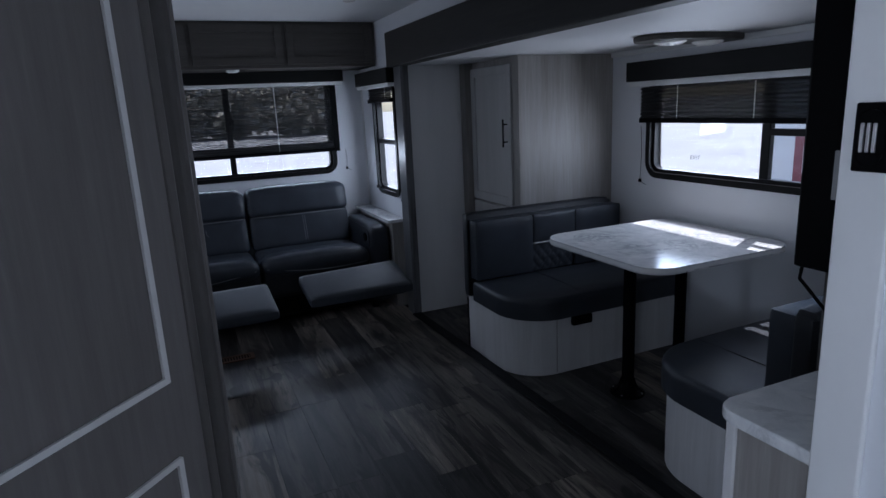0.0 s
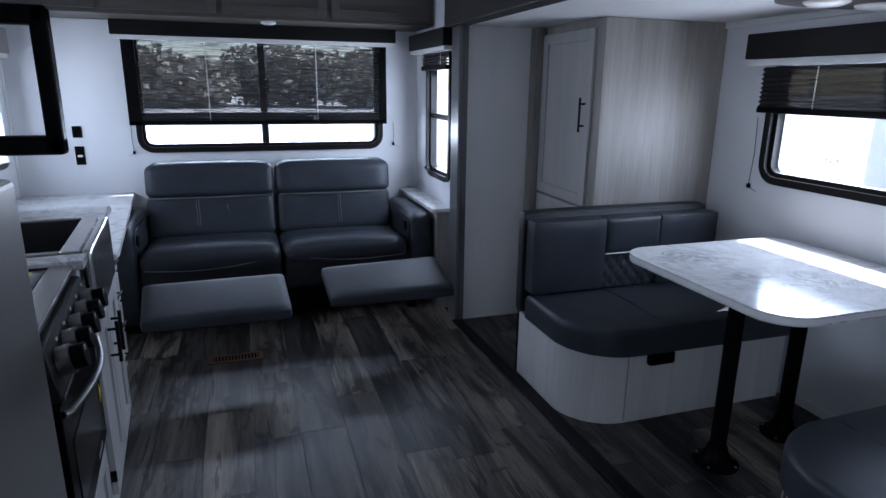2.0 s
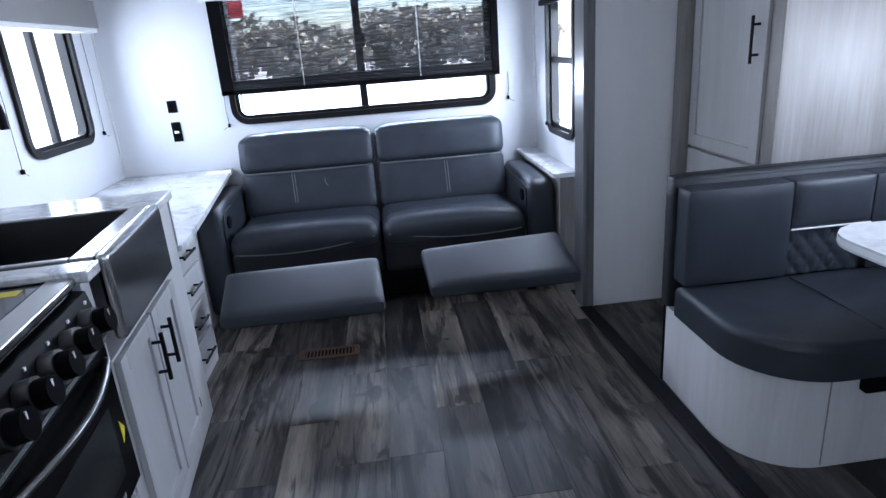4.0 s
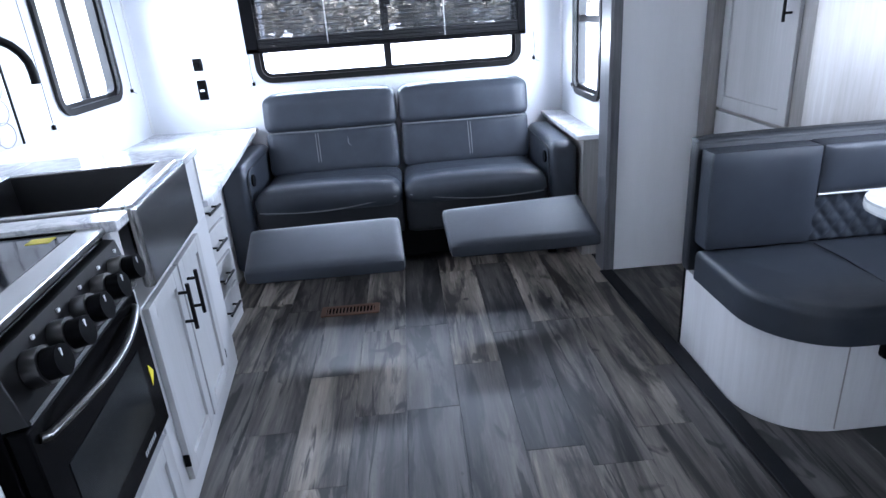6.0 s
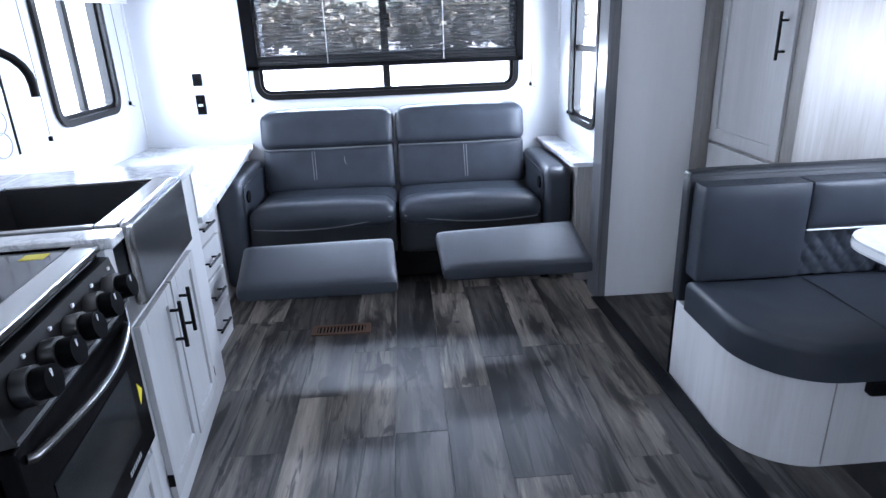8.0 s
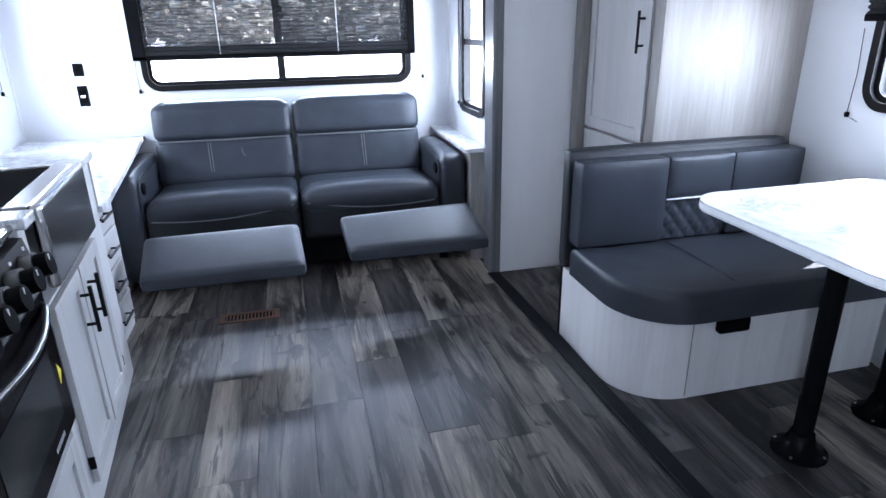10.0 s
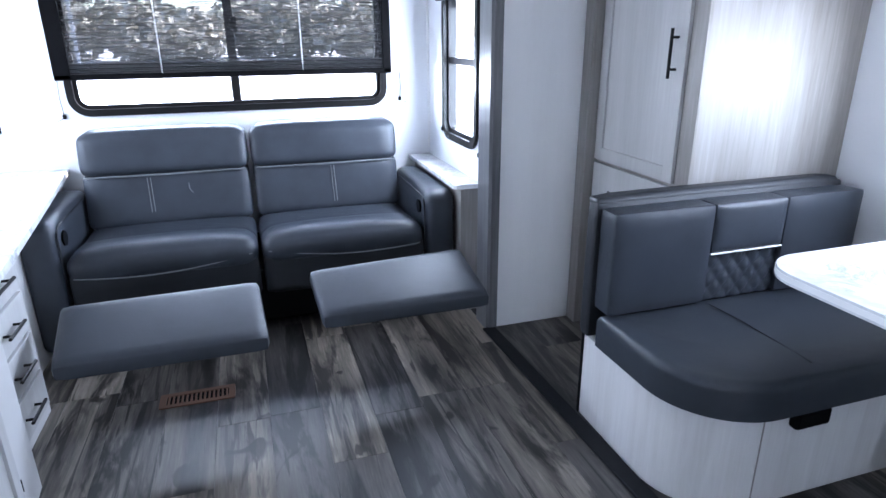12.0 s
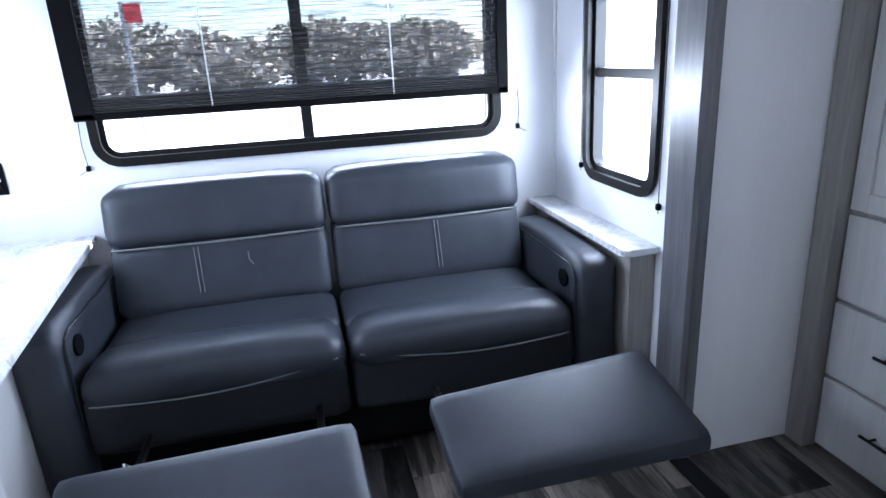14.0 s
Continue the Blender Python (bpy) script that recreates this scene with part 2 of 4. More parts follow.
def put(bm, name, mat, org=(0, 0, 0), smooth=False):
    bmesh.ops.translate(bm, verts=bm.verts, vec=-Vector(org))
    bmesh.ops.recalc_face_normals(bm, faces=bm.faces)
    me = bpy.data.meshes.new(name)
    if smooth:
        for f in bm.faces:
            f.smooth = True
    bm.to_mesh(me)
    bm.free()
    me.materials.append(mat)
    if smooth:
        me.set_sharp_from_angle(angle=radians(38))
    return new(name, me)


def part(name, bm, mat, parent, label="", smooth=False):
    org = ORG[parent.name]
    ob = put(bm, name, mat, org, smooth)
    ob.parent = parent
    ORG[ob.name] = org
    return tagged(ob, label)


def solid(name, bm, mat, label, category, group="", kind="", smooth=False):
    """A thing that is one mesh."""
    vs = [v.co for v in bm.verts]
    org = Vector((sum(v.x for v in vs) / len(vs), sum(v.y for v in vs) / len(vs), min(v.z for v in vs)))
    ob = put(bm, name, mat, org, smooth)
    ob.location = org
    ORG[ob.name] = org
    return tagged(ob, label, category, group, kind)


def box(x0, x1, y0, y1, z0, z1, bev=0.0, bm=None, seg=2):
    out = bm or bmesh.new()
    b = bmesh.new()
    bmesh.ops.create_cube(b, size=1)
    for v in b.verts:
        v.co = Vector(((x0 + x1) / 2 + v.co.x * (x1 - x0), (y0 + y1) / 2 + v.co.y * (y1 - y0), (z0 + z1) / 2 + v.co.z * (z1 - z0)))
    if bev:
        bmesh.ops.bevel(b, geom=b.edges[:], offset=bev, segments=seg, profile=0.5, affect="EDGES")
    return merge(out, b)


def merge(out, b):
    me = bpy.data.meshes.new("tmp")
    b.to_mesh(me)
    b.free()
    out.from_mesh(me)
    bpy.data.meshes.remove(me)
    return out


def cushion(x0, x1, y0, y1, z0, z1, r=0.03, puff=0.015, axis=2, cuts=9, both=False, shape=None):
    """A soft block: rounded edges, its face along axis swollen."""
    b = bmesh.new()
    bmesh.ops.create_cube(b, size=2)
    bmesh.ops.subdivide_edges(b, edges=b.edges[:], cuts=cuts, use_grid_fill=True)
    lo, hi = Vector((x0, y0, z0)), Vector((x1, y1, z1))
    mid, half = (lo + hi) / 2, (hi - lo) / 2
    rr = min(r, *(h * 0.98 for h in half))
    for v in b.verts:
        u = v.co.copy()
        # denser rings near the edges
        w = Vector([math.copysign(abs(c) ** 0.6, c) for c in u])
        p = Vector([w[i] * half[i] for i in range(3)])
        q = Vector([max(-half[i] + rr, min(half[i] - rr, p[i])) for i in range(3)])
        d = p - q
        if d.length > 1e-6:
            p = q + d.normalized() * rr
        a, c = [i for i in range(3) if i != axis]
        k = (1 - w[a] ** 4) * (1 - w[c] ** 4)
        if w[axis] > 0.5 or (both and w[axis] < -0.5):
            p[axis] += puff * k * (1 if w[axis] > 0 else -1)
        v.co = mid + p
        if shape:
            v.co = shape(v.co)
    return b


def tube(points, r, seg=10, bm=None, closed=False):
    """A round bar along points."""
    out = bm or bmesh.new()
    pts = [Vector(p) for p in points]
    rings = []
    n = len(pts)
    for i, p in enumerate(pts):
        a = pts[i - 1] if (i > 0 or closed) else p
        c = pts[(i + 1) % n] if (i < n - 1 or closed) else p
        d = (c - a).normalized()
        s = d.orthogonal().normalized() if not rings else None
        if s is None:
            s = (side - d * side.dot(d)).normalized()
        side = s
        t = d.cross(s)
        rings.append([out.verts.new(p + (s * math.cos(k * math.tau / seg) + t * math.sin(k * math.tau / seg)) * r) for k in range(seg)])
    pairs = list(zip(rings, rings[1:])) + ([(rings[-1], rings[0])] if closed else [])
    for a, c in pairs:
        for k in range(seg):
            out.faces.new((a[k], a[(k + 1) % seg], c[(k + 1) % seg], c[k]))
    if not closed:
        out.faces.new(rings[0][::-1])
        out.faces.new(rings[-1])
    return out


def prism(outline, lo, hi, axis="z", bev=0.0, seg=2, bm=None):
    """An outline in the plane across axis, drawn out from lo to hi."""
    b = bmesh.new()

    def at(p, h):
        return {"z": (p[0], p[1], h), "y": (p[0], h, p[1]), "x": (h, p[0], p[1])}[axis]

    va = [b.verts.new(at(p, lo)) for p in outline]
    vb = [b.verts.new(at(p, hi)) for p in outline]
    fa, fb = b.faces.new(va[::-1]), b.faces.new(vb)
    n = len(outline)
    for i in range(n):
        b.faces.new((va[i], va[(i + 1) % n], vb[(i + 1) % n], vb[i]))
    if bev:
        bmesh.ops.bevel(b, geom=list(set(fa.edges[:] + fb.edges[:])), offset=bev, segments=seg, profile=0.5, affect="EDGES")
    return merge(bm, b) if bm else b


def round_rect(a0, a1, b0, b1, r, n=6):
    """Outline of a rectangle with rounded corners; r is one radius or four (a1b1, a0b1, a0b0, a1b0)."""
    rs = r if isinstance(r, tuple) else (r,) * 4
    cs = ((a1, b1, -1, -1, 0), (a0, b1, 1, -1, 90), (a0, b0, 1, 1, 180), (a1, b0, -1, 1, 270))
    out = []
    for (a, b, sa, sb, st), q in zip(cs, rs):
        if q < 1e-4:
            out.append((a, b))
            continue
        for k in range(n + 1):
            t = radians(st + 90 * k / n)
            out.append((a + sa * q + math.cos(t) * q, b + sb * q + math.sin(t) * q))
    return out


def ring(outer, inner, lo, hi, axis):
    """A frame between two outlines with the same number of points."""
    b = bmesh.new()

    def at(p, h):
        return {"z": (p[0], p[1], h), "y": (p[0], h, p[1]), "x": (h, p[0], p[1])}[axis]

    n = len(outer)
    r = [[b.verts.new(at(p, h)) for p in o] for o, h in ((outer, lo), (outer, hi), (inner, hi), (inner, lo))]
    for k in range(4):
        a, c = r[k], r[(k + 1) % 4]
        for i in range(n):
            b.faces.new((a[i], a[(i + 1) % n], c[(i + 1) % n], c[i]))
    return b


def wall_with_hole(name, axis, lo, hi, a0, a1, z0, z1, hole, mat, r=0.07):
    """A wall across axis with one rounded opening through it."""
    h0, h1, g0, g1 = hole
    b = bmesh.new()

    def at(a, z, d):
        return (a, d, z) if axis == "y" else (d, a, z)

    inner = round_rect(h0, h1, g0, g1, r)
    n = len(inner)
    ca, cz = (h0 + h1) / 2, (g0 + g1) / 2
    outer = []
    q = n // 4
    corners = ((a1, z1), (a0, z1), (a0, z0), (a1, z0))
    for i in range(n):
        outer.append(corners[i // q])
    for d in (lo, hi):
        vo = {}
        vi = [b.verts.new(at(*p, d)) for p in inner]
        for c in set(outer):
            vo[c] = b.verts.new(at(*c, d))
        for i in range(n):
            j = (i + 1) % n
            f = [vi[i], vi[j], vo[outer[j]], vo[outer[i]]]
            b.faces.new(list(dict.fromkeys(f)))
        if d == lo:
            first = vi
            fo = [vo[c] for c in corners]
        else:
            for i in range(n):
                b.faces.new((first[i], first[(i + 1) % n], vi[(i + 1) % n], vi[i]))
            so = [vo[c] for c in corners]
            for i in range(4):
                b.faces.new((fo[i], fo[(i + 1) % 4], so[(i + 1) % 4], so[i]))
    return solid(name, b, mat, "white wallboard with a window opening", "wall", kind="structure")


def wall(name, x0, x1, y0, y1, z0, z1, mat=WALL, label="plain white smooth wallboard", cat="wall"):
    return solid(name, box(x0, x1, y0, y1, z0, z1), mat, label, cat, kind="structure")

# ---- the shell ----
REAR, LEFT, RIGHT, SLIDE = 6.88, 0.50, 3.08, 4.23
CEILING, SLIDE_TOP, END = 2.09, 1.735, 5.82
NEAR = 2.80          # near end of the slide-out
wall_with_hole("wall_rear", "y", REAR, REAR + 0.05, LEFT - 0.05, RIGHT + 0.05, -0.03, CEILING + 0.03, (1.225, 2.80, 0.985, 1.72), WALL)
wall_with_hole("wall_left_near", "x", LEFT - 0.05, LEFT, 0.4, 2.07, -0.03, CEILING + 0.03, (0.82, 1.62, 0.65, 1.75), WALL)
wall_with_hole("wall_left", "x", LEFT - 0.05, LEFT, 2.07, REAR, -0.03, CEILING + 0.03, (5.94, 6.57, 0.985, 1.62), WALL)
wall_with_hole("wall_right", "x", RIGHT, RIGHT + 0.05, END + 0.05, REAR, -0.03, CEILING + 0.03, (6.075, 6.55, 0.835, 1.62), WALL)
wall("wall_over_slide", RIGHT, RIGHT + 0.05, NEAR, END + 0.05, SLIDE_TOP + 0.05, CEILING + 0.03)
wall_with_hole("wall_slide", "x", SLIDE, SLIDE + 0.05, NEAR - 0.05, END + 0.05, -0.05, SLIDE_TOP + 0.06, (3.36, 4.77, 1.0, 1.53), WALL)
wall("wall_slide_end", RIGHT, SLIDE, END, END + 0.05, -0.05, SLIDE_TOP, PANEL, "white panelled end wall of the slide-out")
wall("wall_slide_near", RIGHT + 0.05, SLIDE, NEAR - 0.05, NEAR, -0.05, SLIDE_TOP, PANEL, "white end wall of the slide-out")
wall("wall_right_near", RIGHT, RIGHT + 0.05, 0.4, NEAR - 0.05, -0.03, CEILING + 0.03)
wall("wall_partition", 2.545, RIGHT, 2.43, 2.49, -0.03, CEILING + 0.03)
wall("wall_corridor", 2.545, 2.595, 0.4, 2.43, -0.03, CEILING + 0.03)
wall("wall_behind", LEFT - 0.05, RIGHT + 0.05, 0.35, 0.4, -0.03, CEILING + 0.03)
solid("ceiling", box(LEFT - 0.05, RIGHT, 0.35, REAR + 0.05, CEILING, CEILING + 0.05), CEIL, "white flat ceiling board", "ceiling", kind="structure")
solid("ceiling_slide", box(RIGHT, SLIDE, NEAR, END, SLIDE_TOP, SLIDE_TOP + 0.05), CEIL, "lower white ceiling of the slide-out", "ceiling", kind="structure")
floor = solid("floor", box(LEFT, 3.04, 0.4, REAR, -0.05, -0.012), SUBFLOOR, "grey weathered wood-look vinyl plank floor", "floor", kind="structure")
floor_slide = solid("floor_slide", box(3.04, SLIDE, NEAR, END, -0.06, -0.012), SUBFLOOR, "grey wood-look plank floor of the slide-out", "floor", kind="structure")
# Added filler: closes the floor gap where sun leaked in at the post foot.
solid("floor_edge", box(3.0405, RIGHT, END + 0.001, REAR, -0.05, -0.001), SUBFLOOR, "dark filler added to stop sun leaking in beside the post", "floor", kind="structure")
solid("trim_corner", box(LEFT, LEFT + 0.012, REAR - 0.012, REAR, 0.72, 1.775, 0.003), WHITEP, "narrow white corner moulding", "trim", kind="structure")
solid("trim_corner_right", box(RIGHT - 0.012, RIGHT, REAR - 0.012, REAR, 0.70, 1.775, 0.003), WHITEP, "narrow white corner moulding", "trim", kind="structure")
solid("trim_slide_ceiling", box(SLIDE - 0.02, SLIDE, NEAR, 5.13, SLIDE_TOP - 0.03, SLIDE_TOP, 0.004), WHITEP, "white moulding under the slide-out ceiling", "trim", kind="structure")
# slide-out surround: far post, near post, header, floor strip
solid("trim_slide_post", prism([(3.028, 5.80), (3.04, 5.79), (3.079, 5.79), (3.079, 5.95), (3.05, 5.95), (3.028, 5.93)], 0, 1.955, bev=0.004), POSTWOOD,
      "grey wood-grain post beside the slide-out", "trim", kind="structure")
solid("trim_slide_post_near", box(3.0, 3.079, NEAR - 0.1, NEAR + 0.01, 0, 1.955, 0.006), DARKWOOD, "dark grey wood post of the slide-out", "trim", kind="structure")
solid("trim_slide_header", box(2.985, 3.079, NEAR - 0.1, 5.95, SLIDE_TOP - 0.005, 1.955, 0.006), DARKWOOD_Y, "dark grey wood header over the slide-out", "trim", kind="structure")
st = prism([(3.012, 5.80), (3.075, 5.80), (3.15, 3.0), (3.087, 3.0)], 0.0005, 0.014, bev=0.005)
solid("trim_slide_strip", st, STRIP, "black rubber edge strip on the floor", "trim", kind="structure")
solid("baseboard_slide", box(SLIDE - 0.012, SLIDE, 3.6, 4.47, 0, 0.045, 0.003), WHITEP, "low white skirting in the slide-out", "baseboard", kind="structure")


# ---- windows ----
def window(name, axis, face, a0, a1, z0, z1, bars, label, inward, r=0.075, screen=None):
    """A black-framed trailer window; bars: (axis, where, from, to, width)."""
    w = thing(name, (((a0 + a1) / 2, face, z0) if axis == "y" else (face, (a0 + a1) / 2, z0)), label, "window", kind="structure")
    t = 0.032
    part("window_frame", ring(round_rect(a0 - 0.022, a1 + 0.022, z0 - 0.022, z1 + 0.022, r + 0.022), round_rect(a0 + 0.012, a1 - 0.012, z0 + 0.012, z1 - 0.012, r - 0.012),
                              *sorted((face + inward * 0.003, face + inward * 0.02)), axis), FRAME, w)
    part("inner_rim", ring(round_rect(a0 - 0.0, a1 + 0.0, z0 - 0.0, z1 + 0.0, r), round_rect(a0 + t, a1 - t, z0 + t, z1 - t, max(0.02, r - t)),
                           *sorted((face - inward * 0.045, face - inward * 0.002)), axis), FRAME, w)
    for kind, at, lo_, hi_, width in bars:
        d = sorted((face - inward * 0.04, face - inward * 0.008))
        if axis == "y":
            b = box(at - width / 2, at + width / 2, d[0], d[1], lo_, hi_, 0.004) if kind == "v" else box(lo_, hi_, d[0], d[1], at - width / 2, at + width / 2, 0.004)
        else:
            b = box(d[0], d[1], at - width / 2, at + width / 2, lo_, hi_, 0.004) if kind == "v" else box(d[0], d[1], lo_, hi_, at - width / 2, at + width / 2, 0.004)
        part("mullion", b, FRAME, w)
    d = sorted((face - inward * 0.032, face - inward * 0.028))
    g = part("pane", prism(round_rect(a0 + 0.02, a1 - 0.02, z0 + 0.02, z1 - 0.02, max(0.02, r - 0.02)), d[0], d[1], axis), GLASS, w)
    g.visible_shadow = False
    return w


window("window_1", "y", REAR, 1.225, 2.80, 0.985, 1.72, [("v", 2.005, 0.99, 1.715, 0.045)], "black-framed wide rear window with a half-lowered pleated shade", -1)
window("window_2", "x", LEFT, 5.94, 6.57, 0.985, 1.62, [("v", 6.25, 0.99, 1.615, 0.04)], "dark-framed sliding window above the counter", 1)
window("window_3", "x", RIGHT, 6.075, 6.55, 0.835, 1.62, [("h", 1.215, 6.085, 6.54, 0.035)], "tall narrow black-framed window with two panes", -1)
window("window_4", "x", SLIDE, 3.36, 4.77, 1.0, 1.53, [("v", 3.99, 1.005, 1.525, 0.05), ("h", 1.262, 3.37, 3.97, 0.035)],
       "wide black-framed window beside the dinette", -1)
# Unseen open entrance, drawn as a window to let the corridor's daylight in.
window("window_5", "x", LEFT, 0.82, 1.62, 0.65, 1.75, [], "unseen entrance opening, drawn as a black-framed clear window", 1)
# latch on the rear window's centre bar
solid("window_latch", box(2.015, 2.045, REAR - 0.012, REAR + 0.004, 1.36, 1.44, 0.004), BLACK, "small black window latch on the centre bar", "latch")


def pleats(axis, face, a0, a1, z0, z1, n, depth, along_steps=1):
    """A zigzag sheet that hangs from z1 to z0."""
    b = bmesh.new()
    rows = []
    for i in range(2 * n + 1):
        z = z1 + (z0 - z1) * i / (2 * n)
        d = face + (depth if i % 2 else 0)
        rows.append([b.verts.new((a, d, z) if axis == "y" else (d, a, z)) for a in (a0, a1)])
    for p, q in zip(rows, rows[1:]):
        b.faces.new((p[0], p[1], q[1], q[0]))
    return b


def shade(name_at, axis, face, a0, a1, z0, z1, n, depth, cloth, label, cords, inward, stack=None):
    s = thing("pleated_shade", name_at, label, "window shade", "pleated window shades")
    part("cloth", pleats(axis, face, a0, a1, z0 + 0.02, z1, n, depth * inward), cloth, s)
    d = sorted((face - inward * 0.006, face + inward * (abs(depth) + 0.006)))
    rail = box(a0, a1, d[0], d[1], z0, z0 + 0.028, 0.004) if axis == "y" else box(d[0], d[1], a0, a1, z0, z0 + 0.028, 0.004)
    part("bottom_rail", rail, BLACK, s)
    for c in cords:
        b = bmesh.new()
        for i in range(2 * n):
            z = z1 + (z0 - z1) * (i + 0.5) / (2 * n)
            dd = face + inward * (abs(depth) + 0.002)
            h = 0.006
            if axis == "y":
                box(c - 0.003, c + 0.003, dd - 0.001, dd + 0.001, z - h / 2, z + h / 2, 0, b)
            else:
                box(dd - 0.001, dd + 0.001, c - 0.003, c + 0.003, z - h / 2, z + h / 2, 0, b)
        part("lift_cord", b, CORD, s, "pale dotted lift cord")
    return s


rs = shade((2.0, 6.85, 1.14), "y", REAR - 0.028, 1.172, 2.846, 1.142, 1.70, 26, 0.014, SHADE, "black see-through pleated shade lowered over the rear window", (1.66, 2.36), -1)
for xx, wide in ((1.172, 0.075), (2.80, 0.046)):
    part("side_fold", box(xx, xx + wide, REAR - 0.048, REAR - 0.026, 1.145, 1.70, 0.003), BLACK, rs)
part("gathered_folds", pleats("y", REAR - 0.031, 1.246, 2.80, 1.168, 1.222, 6, -0.016), SHADE_DARK, rs, "dense gathered folds above the bottom rail")
shade((4.2, 4.1, 1.27), "x", SLIDE - 0.03, 3.33, 4.82, 1.305, 1.51, 9, 0.016, SHADE_DARK, "black pleated shade half gathered over the dinette window", (4.52, 4.02), -1)
shade((3.06, 6.24, 1.5), "x", RIGHT - 0.03, 6.045, 6.58, 1.505, 1.61, 5, 0.016, SHADE_DARK, "black pleated shade gathered atop the narrow window", (6.16,), -1)
shade((0.53, 6.25, 1.55), "x", LEFT + 0.03, 5.86, 6.66, 1.545, 1.62, 3, 0.016, SHADE_DARK, "black pleated shade gathered up behind the valance", (), 1)


def valance(at, b, under, mat, label):
    v = thing("valance", at, label, "valance", "window valances")
    part("board", b, mat, v)
    part("pale_edge", under, WHITEP, v, "narrow white lower edge")
    return v


valance((2.0, 6.8, 1.67), box(1.13, 2.90, 6.765, REAR, 1.69, 1.776, 0.004), box(1.135, 2.895, 6.79, REAR, 1.665, 1.69, 0.002), VALANCE_X, "long black valance box over the rear window")
valance((4.15, 4.2, 1.49), box(4.10, SLIDE, 3.20, 4.85, 1.545, 1.655, 0.004), box(4.12, SLIDE, 3.205, 4.845, 1.515, 1.5445, 0.002), VALANCE, "long black valance box over the dinette window")
valance((3.02, 6.3, 1.6), box(2.98, RIGHT, 5.955, 6.72, 1.635, 1.735, 0.004), box(2.99, RIGHT, 5.96, 6.715, 1.612, 1.635, 0.002), VALANCE, "short black valance box over the narrow window")
valance((0.55, 6.2, 1.54), box(LEFT, 0.60, 5.6, 6.76, 1.56, 1.70, 0.004), box(LEFT, 0.59, 5.61, 6.75, 1.535, 1.56, 0.002), TAUPE, "taupe valance box over the kitchen window")


def pull_cord(x, y, z1, z0, dx, dy):
    c = thing("shade_cord", (x, y, z0), "thin black shade cord with a small clip on the wall", "cord", "shade cords")
    part("cord", tube([(x, y, z1), (x + dx * 0.3, y + dy * 0.3, (z0 + z1) / 2), (x, y, z0 + 0.02)], 0.0015, 5), BLACK, c)
    part("clip", box(x - 0.008, x + 0.008, y - 0.008, y + 0.008, z0, z0 + 0.022, 0.004), BLACK, c)
    part("tail", tube([(x, y, z0 + 0.005), (x + dx, y + dy, z0 - 0.004), (x + 1.8 * dx, y + 1.8 * dy, z0 - 0.012)], 0.0012, 5), BLACK, c)


pull_cord(1.175, REAR - 0.009, 1.15, 0.955, -0.02, 0)
pull_cord(2.90, REAR - 0.009, 1.15, 0.985, 0.02, 0)
pull_cord(SLIDE - 0.009, 4.845, 1.28, 0.94, 0, -0.03)
pull_cord(RIGHT - 0.009, 6.60, 1.50, 0.84, 0, 0.0)
pull_cord(RIGHT - 0.009, 6.035, 1.50, 0.79, 0, 0.0)
pull_cord(LEFT + 0.009, 6.72, 1.54, 0.985, 0, 0.03)
pull_cord(LEFT + 0.009, 5.83, 1.54, 0.93, 0, 0.02)


